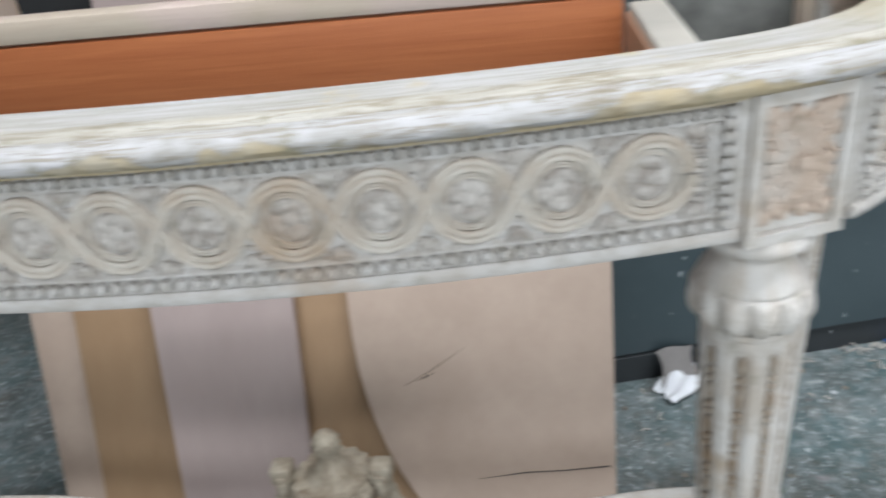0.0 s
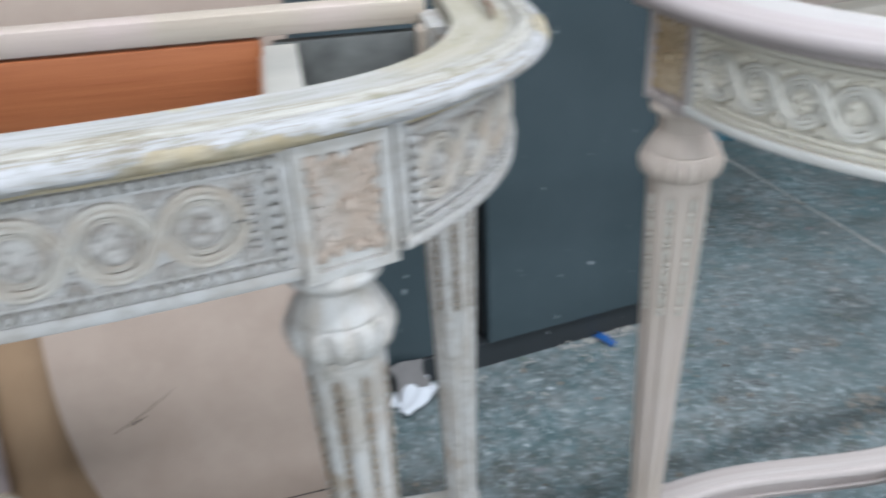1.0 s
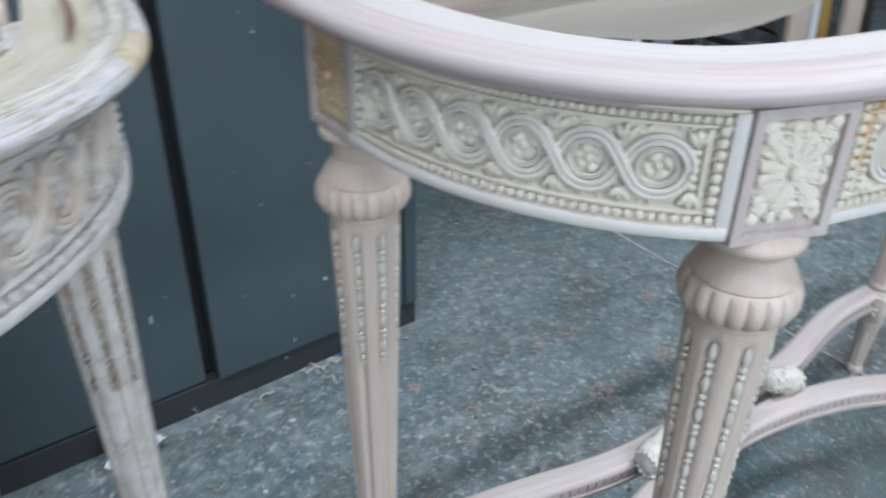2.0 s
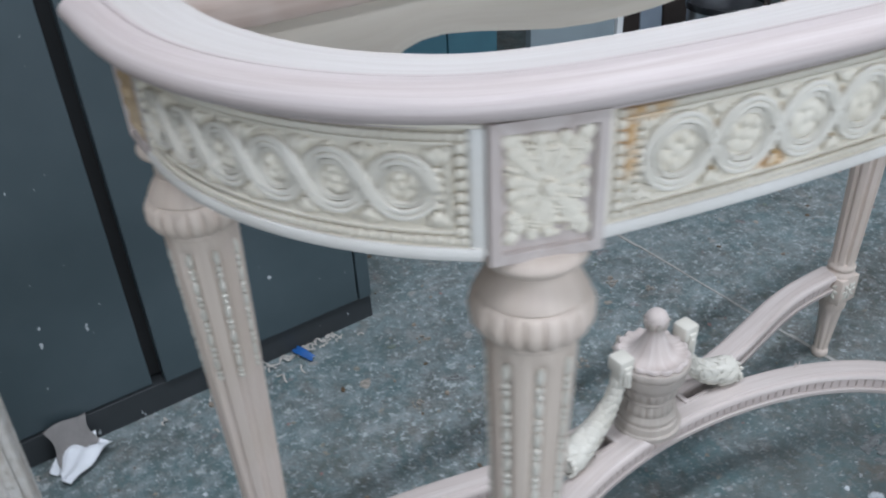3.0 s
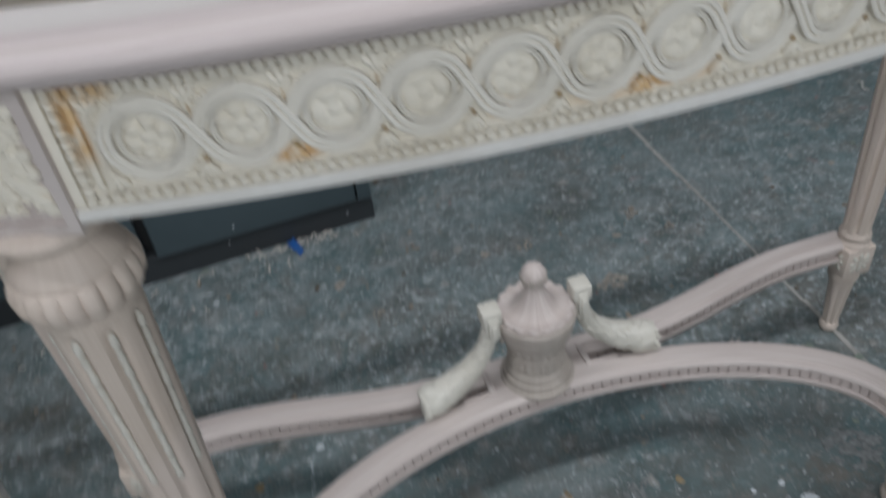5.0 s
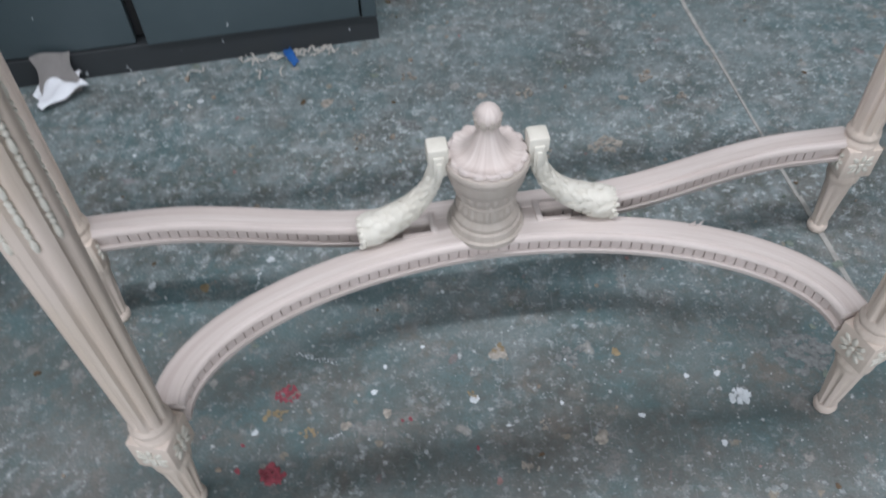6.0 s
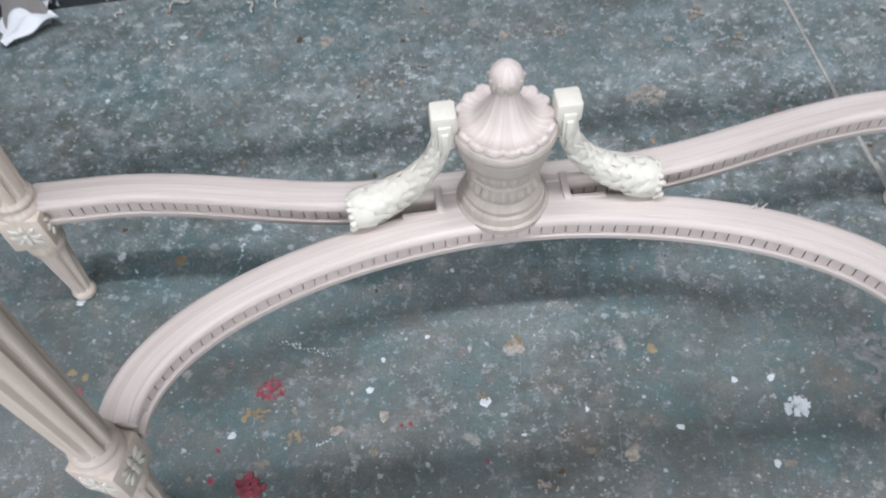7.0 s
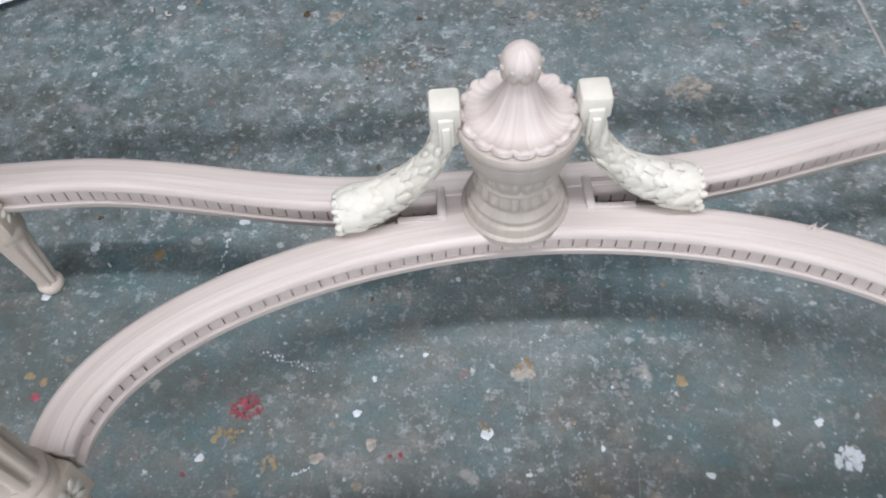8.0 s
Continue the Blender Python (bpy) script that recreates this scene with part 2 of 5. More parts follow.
def grey_paint(name, base, low, rough=0.32):
    m, nt, bsdf = material(name, rough)
    vec = coords(nt)
    col = mixed(nt, noise_fac(nt, vec, 3.0, 4, 0.6, 0.35, 0.65), base, low)
    specks = noise_fac(nt, coords(nt, "Object", (1, 1, 0.6)), 70, 2, 0.5, 0.735, 0.76)
    col = mixed(nt, specks, col, (0.42, 0.45, 0.46))
    nt.links.new(col, bsdf.inputs["Base Color"])
    r = node(nt, "ShaderNodeMapRange", To_Min=rough - 0.06, To_Max=rough + 0.14)
    nt.links.new(noise_fac(nt, vec, 6, 4), r.inputs[0])
    nt.links.new(r.outputs[0], bsdf.inputs["Roughness"])
    bumped(nt, bsdf, noise_fac(nt, vec, 25, 4), 0.06, 0.002)
    return m


DOOR_GREY = grey_paint("slate_grey_paint", (0.070, 0.093, 0.103), (0.050, 0.071, 0.079), 0.30)
PLINTH_GREY = grey_paint("plinth_paint", (0.035, 0.04, 0.043), (0.028, 0.032, 0.035), 0.5)
GAP_BLACK = grey_paint("dark_gap", (0.012, 0.013, 0.014), (0.01, 0.01, 0.01), 0.7)
TEAL = grey_paint("teal_paint", (0.055, 0.155, 0.195), (0.045, 0.12, 0.155), 0.55)
PALE_GREY = grey_paint("pale_grey_board", (0.26, 0.31, 0.33), (0.22, 0.26, 0.28), 0.5)


def floor_paint():
    """Teal floor paint over concrete: worn patches, dust drifts, old drips and stains."""
    m, nt, bsdf = material("painted_concrete", 0.45)
    vec = coords(nt)
    moved = lambda k: coords(nt, "Object", (1, 1, 1), (k, k * 0.7, k * 0.3))
    mul = lambda a, b: maths(nt, "MULTIPLY", a, b)
    col = mixed(nt, noise_fac(nt, vec, 2.3, 5, 0.6, 0.36, 0.64), (0.066, 0.139, 0.146), (0.110, 0.155, 0.154))
    col = mixed(nt, mul(noise_fac(nt, moved(2), 7, 6, 0.7, 0.46, 0.66), 0.6), col, (0.205, 0.215, 0.205))
    col = mixed(nt, mul(noise_fac(nt, moved(4), 4.5, 6, 0.76, 0.45, 0.62), 0.85), col, (0.070, 0.071, 0.060))
    col = mixed(nt, mul(noise_fac(nt, moved(29), 38, 6, 0.75, 0.50, 0.66), 0.6), col, (0.085, 0.073, 0.058))
    col = mixed(nt, mul(noise_fac(nt, moved(6), 15, 6, 0.7, 0.54, 0.64), 0.6), col, (0.22, 0.195, 0.168))
    col = mixed(nt, mul(noise_fac(nt, moved(8), 24, 6, 0.7, 0.58, 0.66), 0.55), col, (0.32, 0.295, 0.275))
    col = mixed(nt, mul(noise_fac(nt, moved(9), 13, 6, 0.7, 0.57, 0.66), 0.6), col, (0.165, 0.13, 0.10))
    col = mixed(nt, mul(noise_fac(nt, moved(11), 20, 4, 0.6, 0.67, 0.70), 0.45), col, (0.30, 0.14, 0.14))
    drift = noise_fac(nt, moved(1.3), 2.2, 4, 0.55, 0.48, 0.70)
    tc = nt.nodes.new("ShaderNodeTexCoord")
    sep = nt.nodes.new("ShaderNodeSeparateXYZ")
    nt.links.new(tc.outputs["Object"], sep.inputs[0])
    # pale dust on the far floor, its brighter light and sheen mixed into the colour
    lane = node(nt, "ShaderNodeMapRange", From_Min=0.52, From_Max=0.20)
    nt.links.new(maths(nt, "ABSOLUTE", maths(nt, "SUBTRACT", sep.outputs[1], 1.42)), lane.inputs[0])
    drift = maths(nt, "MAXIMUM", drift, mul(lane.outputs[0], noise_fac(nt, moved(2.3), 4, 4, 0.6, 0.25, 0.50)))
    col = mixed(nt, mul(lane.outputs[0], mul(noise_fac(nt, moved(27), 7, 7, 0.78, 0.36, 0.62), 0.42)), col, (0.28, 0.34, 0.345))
    # patchy dark brown band across the floor, centred near y 1.24
    brown_band = node(nt, "ShaderNodeMapRange", From_Min=0.17, From_Max=0.06)
    nt.links.new(maths(nt, "ABSOLUTE", maths(nt, "SUBTRACT", maths(nt, "ADD", sep.outputs[1], mul(maths(nt, "SUBTRACT", noise_fac(nt, moved(41), 7, 5, 0.7), 0.5), 0.3)), 1.24)), brown_band.inputs[0])
    col = mixed(nt, mul(brown_band.outputs[0], mul(noise_fac(nt, moved(43), 26, 6, 0.75, 0.42, 0.58), 0.6)), col, (0.085, 0.072, 0.048))
    tread = node(nt, "ShaderNodeMapRange", From_Min=1.06, From_Max=0.82)
    nt.links.new(maths(nt, "ADD", sep.outputs[1], mul(maths(nt, "SUBTRACT", noise_fac(nt, moved(33), 9, 5, 0.7), 0.5), 0.5)), tread.inputs[0])
    col = mixed(nt, mul(tread.outputs[0], mul(noise_fac(nt, moved(35), 18, 6, 0.7, 0.36, 0.60), 0.55)), col, (0.155, 0.142, 0.128))
    film = noise_fac(nt, moved(15), 30, 7, 0.8, 0.45, 0.72)
    col = mixed(nt, mul(mul(film, drift), 0.65), col, (0.50, 0.545, 0.555))
    col = mixed(nt, mul(mul(noise_fac(nt, moved(17), 80, 4, 0.7, 0.575, 0.62), maths(nt, "ADD", mul(drift, 0.8), 0.2)), 0.85), col, (0.50, 0.54, 0.55))
    col = mixed(nt, mul(noise_fac(nt, moved(19), 48, 4, 0.7, 0.68, 0.73), 0.7), col, (0.50, 0.52, 0.52))
    for scale, size, colour, shift, keep in ((24, 0.24, (0.38, 0.36, 0.33), 5.0, 0.88), (60, 0.22, (0.56, 0.58, 0.58), 9.0, 0.91), (34, 0.2, (0.30, 0.25, 0.18), 13.0, 0.93), (120, 0.26, (0.56, 0.59, 0.59), 17.0, 0.945), (210, 0.28, (0.52, 0.55, 0.55), 21.0, 0.93)):
        wob = nt.nodes.new("ShaderNodeVectorMath")
        wob.operation = "MULTIPLY_ADD"
        nz = node(nt, "ShaderNodeTexNoise", Scale=scale * 1.6, Detail=5.0, Roughness=0.7)
        base = moved(shift)
        nt.links.new(base, nz.inputs["Vector"])
        nt.links.new(nz.outputs["Color"], wob.inputs[0])
        wob.inputs[1].default_value = (1.1 / scale,) * 3
        nt.links.new(base, wob.inputs[2])
        vo = node(nt, "ShaderNodeTexVoronoi", Scale=scale)
        nt.links.new(wob.outputs[0], vo.inputs["Vector"])
        sep = nt.nodes.new("ShaderNodeSeparateColor")
        nt.links.new(vo.outputs["Color"], sep.inputs[0])
        r = node(nt, "ShaderNodeMapRange", From_Min=size, From_Max=size * 0.6)
        nt.links.new(vo.outputs["Distance"], r.inputs[0])
        col = mixed(nt, mul(mul(r.outputs[0], maths(nt, "GREATER_THAN", sep.outputs[0], keep)), 0.75), col, colour)
    col = mixed(nt, mul(mul(noise_fac(nt, moved(31), 42, 5, 0.72, 0.60, 0.64), maths(nt, "ADD", mul(drift, 0.8), 0.12)), 0.85), col, (0.52, 0.56, 0.56))
    grit = noise_fac(nt, moved(21), 330, 3, 0.7, 0.36, 0.66)
    col = mixed(nt, mul(grit, 0.5), col, (0.055, 0.072, 0.074))
    crumbs = noise_fac(nt, moved(23), 210, 3, 0.7, 0.64, 0.70)
    col = mixed(nt, mul(crumbs, 0.6), col, (0.42, 0.42, 0.40))
    scratch = noise_fac(nt, coords(nt, "Object", (260, 7, 1), (1, 2, 0)), 1.0, 2, 0.5, 0.70, 0.74)
    col = mixed(nt, mul(scratch, 0.25), col, (0.34, 0.37, 0.38))
    nt.links.new(col, bsdf.inputs["Base Color"])
    r = node(nt, "ShaderNodeMapRange", To_Min=0.38, To_Max=0.75)
    nt.links.new(noise_fac(nt, vec, 14, 5, 0.6, 0.3, 0.7), r.inputs[0])
    nt.links.new(r.outputs[0], bsdf.inputs["Roughness"])
    bumped(nt, bsdf, noise_fac(nt, vec, 90, 5, 0.65), 0.25, 0.002)
    return m


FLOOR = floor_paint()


def plain(name, colour, rough=0.6, vary=0.15, scale=30, metal=0.0):
    m, nt, bsdf = material(name, rough, metal)
    vec = coords(nt)
    low = tuple(c * (1 - vary) for c in colour)
    nt.links.new(mixed(nt, noise_fac(nt, vec, scale, 4, 0.6, 0.35, 0.65), colour, low), bsdf.inputs["Base Color"])
    bumped(nt, bsdf, noise_fac(nt, vec, scale * 6, 3), 0.15, 0.001)
    return m


WALL_PAINT = plain("wall_paint", (0.30, 0.31, 0.31), 0.8, 0.12, 3)
CEILING_PAINT = plain("ceiling_paint", (0.30, 0.30, 0.295), 0.9, 0.08, 3)
PAPER = plain("white_paper", (0.80, 0.82, 0.85), 0.7, 0.05)
CARD = plain("grey_card", (0.24, 0.225, 0.215), 0.8, 0.2)
BLUE_SCRAP = plain("blue_plastic", (0.02, 0.11, 0.36), 0.4, 0.2)
SHAVING = plain("pale_shaving", (0.55, 0.52, 0.47), 0.7, 0.2)
RED_SPLAT = plain("red_paint", (0.36, 0.08, 0.105), 0.6, 0.5, 160)
WHITE_SPLAT = plain("white_paint", (0.62, 0.66, 0.68), 0.6, 0.25, 120)
OCHRE_SPLAT = plain("ochre_paint", (0.29, 0.225, 0.13), 0.6, 0.3, 120)
TAN_SPLAT = plain("tan_filler", (0.40, 0.365, 0.315), 0.7, 0.5, 130)
PLASTER = plain("plaster_film", (0.235, 0.25, 0.246), 0.75, 0.45, 160)
JOINT = plain("pale_joint", (0.42, 0.41, 0.38), 0.8, 0.3, 60)
BLACK = plain("black_plastic", (0.012, 0.012, 0.014), 0.35, 0.2)
STEEL = plain("dull_steel", (0.55, 0.56, 0.58), 0.3, 0.1, 12, 1.0)
DARK_BROWN = plain("dark_brown_board", (0.035, 0.026, 0.022), 0.5, 0.3, 8)
WHITE_EDGE = plain("white_edge", (0.74, 0.74, 0.73), 0.5, 0.06)
GOLD = plain("gilt_moulding", (0.42, 0.26, 0.06), 0.4, 0.3, 20)
PALE_BLUE = plain("pale_blue_board", (0.30, 0.36, 0.43), 0.5, 0.2, 5)


# ---- mesh helpers ----
def part(name, bm, mat, parent=None, label="", smooth=True, kind="", angle=0.7):
    """Links a bmesh as one mesh object under a thing or under a part."""
    me = bpy.data.meshes.new(name)
    bmesh.ops.recalc_face_normals(bm, faces=bm.faces)
    for f in bm.faces:
        f.smooth = smooth
    if smooth:
        for e in bm.edges:
            if len(e.link_faces) == 2 and e.calc_face_angle(0) > angle:
                e.smooth = False
    bm.to_mesh(me)
    bm.free()
    me.materials.append(mat)
    ob = new(name, me)
    if parent is not None:
        ob.parent = parent
    if label or kind:
        tagged(ob, label, kind=kind)
    return ob


def thing(name, label, category, m=None, group=""):
    ob = new(name)
    ob.empty_display_size = 0.05
    tagged(ob, label, category, group)
    if m is not None:
        ob.matrix_world = m
    return ob


def add_box(bm, centre, size, turn=0.0, bevel=0.002, tilt=None):
    """A box with chamfered edges and texture coordinates along its longest side."""
    uv = bm.loops.layers.uv.verify()
    made = bmesh.ops.create_cube(bm, size=1.0, matrix=Matrix.Diagonal((*size, 1)))["verts"]
    if bevel:
        edges = list({e for v in made for e in v.link_edges})
        faces = bmesh.ops.bevel(bm, geom=edges, offset=bevel, segments=2, affect="EDGES", profile=0.5)["faces"]
        made = list({v for f in faces for v in f.verts} | {v for v in made if v.is_valid})
        seen, todo = set(made), list(made)
        while todo:
            for e in todo.pop().link_edges:
                for v in e.verts:
                    if v not in seen:
                        seen.add(v)
                        todo.append(v)
        made = list(seen)
    order = sorted(range(3), key=lambda i: -size[i])
    for f in {f for v in made for f in v.link_faces}:
        for lp in f.loops:
            lp[uv].uv = (lp.vert.co[order[0]] + centre[0], lp.vert.co[order[1]] + lp.vert.co[order[2]] + centre[1])
    m = Matrix.Translation(centre) @ Matrix.Rotation(turn, 4, "Z")
    if tilt is not None:
        m = m @ tilt
    bmesh.ops.transform(bm, matrix=m, verts=made)
    return made


def box_mesh(centre, size, turn=0.0, bevel=0.002, tilt=None):
    bm = bmesh.new()
    add_box(bm, centre, size, turn, bevel, tilt)
    return bm


def grid_faces(bm, rows, closed_ring=True, closed_path=False, caps=True, us=None, vs=None):
    """Joins rows of vertices into a skin. us, vs: texture coordinates along rows and round them."""
    uv = bm.loops.layers.uv.verify()
    n, k = len(rows), len(rows[0])
    for i in range(n if closed_path else n - 1):
        a, b = rows[i], rows[(i + 1) % n]
        for j in range(k if closed_ring else k - 1):
            jj = (j + 1) % k
            try:
                f = bm.faces.new((a[j], a[jj], b[jj], b[j]))
            except ValueError:
                continue
            if us:
                u0, u1 = us[i], us[(i + 1) % n] if i + 1 < n else us[i] + (us[1] - us[0])
                v0, v1 = vs[j], vs[j + 1] if j + 1 < len(vs) else vs[j]
                for lp, c in zip(f.loops, ((u0, v0), (u0, v1), (u1, v1), (u1, v0))):
                    lp[uv].uv = c
    if caps and closed_ring and not closed_path:
        for row in (rows[0], rows[-1]):
            try:
                bm.faces.new(row)
            except ValueError:
                pass


def out_normals(path, smooth=0):
    """Outward normals of a plan line that runs from the left end over the front to the right end."""
    p = np.array(path, float)
    t = np.gradient(p, axis=0)
    n = np.stack([t[:, 1], -t[:, 0]], 1)
    for _ in range(smooth):
        n[1:-1] = (n[:-2] + 2 * n[1:-1] + n[2:]) / 4
    return n / np.linalg.norm(n, axis=1)[:, None]


def sweep_plan(bm, path, profile, normals=None, caps=True):
    """Sweeps a closed profile of (outward, height) along a plan line."""
    p = np.array(path, float)
    n = out_normals(path) if normals is None else normals
    s = np.r_[0, np.cumsum(np.linalg.norm(np.diff(p, axis=0), axis=1))]
    q = np.array(profile, float)
    v = np.r_[0, np.cumsum(np.linalg.norm(np.diff(np.vstack([q, q[:1]]), axis=0), axis=1))]
    rows = [[bm.verts.new((*(p[i] + n[i] * d), z)) for d, z in profile] for i in range(len(p))]
    grid_faces(bm, rows, True, False, caps, list(s), list(v))


def lathe(bm, profile, segs=48, centre=(0, 0, 0), shape=None, caps=True):
    """Turns a profile of (radius, height) round z; shape(radius, angle, height) may carve it."""
    cx, cy, cz = centre
    v = np.r_[0, np.cumsum([math.dist(a, b) for a, b in zip(profile, profile[1:])])]
    rows = []
    for r, z in profile:
        ring = []
        for j in range(segs):
            a = 2 * math.pi * j / segs
            rr = shape(r, a, z) if shape else r
            ring.append(bm.verts.new((cx + rr * math.cos(a), cy + rr * math.sin(a), cz + z)))
        rows.append(ring)
    rmax = max(r for r, _ in profile)
    grid_faces(bm, rows, True, False, caps, list(v), [2 * math.pi * rmax * j / segs for j in range(segs + 1)])


def add_tube(bm, pts, radii, sides=8, flat=1.0, up=(0, 0, 1)):
    """A tube through 3D points; flat squeezes it along the up direction."""
    p = np.array(pts, float)
    t = np.gradient(p, axis=0)
    t /= np.linalg.norm(t, axis=1)[:, None]
    rows = []
    for i in range(len(p)):
        a = np.cross(t[i], up)
        a /= np.linalg.norm(a) + 1e-9
        b = np.cross(a, t[i])
        r = radii[i] if hasattr(radii, "__len__") else radii
        rows.append([bm.verts.new(p[i] + r * (math.cos(w) * a + flat * math.sin(w) * b)) for w in np.linspace(0, 2 * math.pi, sides, endpoint=False)])
    s = np.r_[0, np.cumsum(np.linalg.norm(np.diff(p, axis=0), axis=1))]
    grid_faces(bm, rows, True, False, True, list(s), list(np.linspace(0, 0.1, sides + 1)))


UNIT_BALLS = {}


def unit_ball(rings, segs):
    if (rings, segs) not in UNIT_BALLS:
        pts = [Vector((0, 0, 1))]
        for i in range(1, rings):
            a = math.pi * i / rings
            pts += [Vector((math.sin(a) * math.cos(2 * math.pi * j / segs), math.sin(a) * math.sin(2 * math.pi * j / segs), math.cos(a))) for j in range(segs)]
        pts.append(Vector((0, 0, -1)))
        faces, last = [], len(pts) - 1
        for j in range(segs):
            k = (j + 1) % segs
            faces.append((0, 1 + j, 1 + k))
            for i in range(rings - 2):
                a = 1 + i * segs
                faces.append((a + j, a + segs + j, a + segs + k, a + k))
            faces.append((last, last - segs + k, last - segs + j))
        UNIT_BALLS[rings, segs] = pts, faces
    return UNIT_BALLS[rings, segs]


def add_blob(bm, centre, radii, turn=None, rings=4, segs=8):
    """A low rounded lump."""
    m = Matrix.Translation(centre)
    if turn is not None:
        m = m @ turn
    m = m @ Matrix.Diagonal((*radii, 1))
    pts, faces = unit_ball(rings, segs)
    vs = [bm.verts.new(m @ p) for p in pts]
    for f in faces:
        bm.faces.new([vs[k] for k in f])


# ---- plan of the half-round tables (metres; the front is towards -y) ----
SIDE_R, SIDE_C, FRONT_R, FRONT_Y = 0.297, (-0.247, -0.06), 1.63, -0.356
Z_LOW, Z_HIGH = 0.730, 0.812


def side_line(y_start=-0.045, steps=26):
    """The curved end on the left, from the back towards the front block."""
    pts = [(-0.544, y) for y in np.linspace(y_start, -0.06, 4)[:-1]]
    for a in np.linspace(math.pi, math.radians(232.6), steps):
        pts.append((SIDE_C[0] + SIDE_R * math.cos(a), SIDE_C[1] + SIDE_R * math.sin(a)))
    return pts


def front_line(half=0.362, steps=60):
    w = math.asin(half / FRONT_R)
    return [(FRONT_R * math.sin(a), FRONT_Y + FRONT_R * (1 - math.cos(a))) for a in np.linspace(-w, w, steps)]


def mirrored(pts):
    return [(-x, y) for x, y in reversed(pts)]


def whole_line(y_start):
    left = side_line(y_start, 22)
    return left + front_line(0.352, 44) + mirrored(left)


def even(pts, count):
    p = np.array(pts)
    s = np.r_[0, np.cumsum(np.linalg.norm(np.diff(p, axis=0), axis=1))]
    at = np.linspace(0, s[-1], count)
    return np.stack([np.interp(at, s, p[:, 0]), np.interp(at, s, p[:, 1])], 1)


class Panel:
    """A curved panel as a strip of (along, out, height) that is bent onto its plan line."""

    def __init__(self, pts, relief=1.0):
        self.relief = relief
        self.p = even(pts, 200)
        self.n = out_normals(self.p)
        self.s = np.r_[0, np.cumsum(np.linalg.norm(np.diff(self.p, axis=0), axis=1))]
        self.length = self.s[-1]

    def bend(self, bm, relief=None):
        relief = relief or self.relief
        s = np.array([v.co.x for v in bm.verts])
        x, y, nx, ny = (np.interp(s, self.s, c) for c in (*self.p.T, *self.n.T))
        for i, v in enumerate(bm.verts):
            d = -0.002 + (v.co.y + 0.002) * relief
            v.co = (x[i] + nx[i] * d, y[i] + ny[i] * d, v.co.z)


def ribbon(bm, pts, width, thick, lift):
    """A grooved flat band along (along, height) points, standing out from the panel."""
    p = np.array(pts)
    t = np.gradient(p, axis=0)
    n = np.stack([-t[:, 1], t[:, 0]], 1)
    n /= np.linalg.norm(n, axis=1)[:, None]
    section = ((-0.5, 0), (-0.5, 0.8), (-0.36, 1), (-0.12, 0.95), (0, 0.55), (0.12, 0.95), (0.36, 1), (0.5, 0.8), (0.5, 0))
    rows = []
    for i in range(len(p)):
        z = lift[i] if hasattr(lift, "__len__") else lift
        rows.append([bm.verts.new((p[i][0] + n[i][0] * a * width, z + b * thick, p[i][1] + n[i][1] * a * width)) for a, b in section])
    s = np.r_[0, np.cumsum(np.linalg.norm(np.diff(p, axis=0), axis=1))]
    grid_faces(bm, rows, False, False, False, list(s), list(np.linspace(0, width * 1.5, len(section))))


def rosette(bm, s, z, size, rng, lobes=6):
    """A puffy open flower in one skin: a knob, petals with a crease between them, a dished edge."""
    spin, n, k = rng.uniform(0, 6.28), 9, 30
    swell = [rng.uniform(0.5, 1.25) for _ in range(lobes)]
    rows = []
    for i in range(1, n + 1):
        f = i / n
        row = []
        for j in range(k):
            a = 2 * math.pi * j / k
            u = ((a + spin) * lobes / (2 * math.pi)) % lobes
            petal = math.sin(math.pi * (u % 1.0)) ** 0.55 * swell[int(u)]
            r = size * 1.08 * f * (1 - 0.10 * (1 - petal) * f)
            knob = 0.0030 * max(0.0, 1 - (f / 0.34) ** 2) ** 0.5
            puff = 0.0056 * petal * max(0.0, math.sin(math.pi * min(1.0, max(0.0, (f - 0.26) / 0.74)))) ** 0.7
            row.append(bm.verts.new((s + r * math.cos(a), -0.0048 + max(knob + 0.001, puff) + (0.0012 if f < 0.9 else 0.0), z + r * math.sin(a))))
        rows.append(row)
    tip = bm.verts.new((s, 0.0012, z))
    for j in range(k):
        bm.faces.new((tip, rows[0][j], rows[0][(j + 1) % k]))
    grid_faces(bm, rows, True, False, False)


def beads(bm, start, end, gap, radius):
    """A row of beads from (along, height) to (along, height)."""
    n = max(2, int(round(math.dist(start, end) / gap)))
    for i in range(n + 1):
        f = i / n
        add_blob(bm, (start[0] + f * (end[0] - start[0]), 0.0015, start[1] + f * (end[1] - start[1])), (radius * 1.05, radius, radius), None, 4, 8)


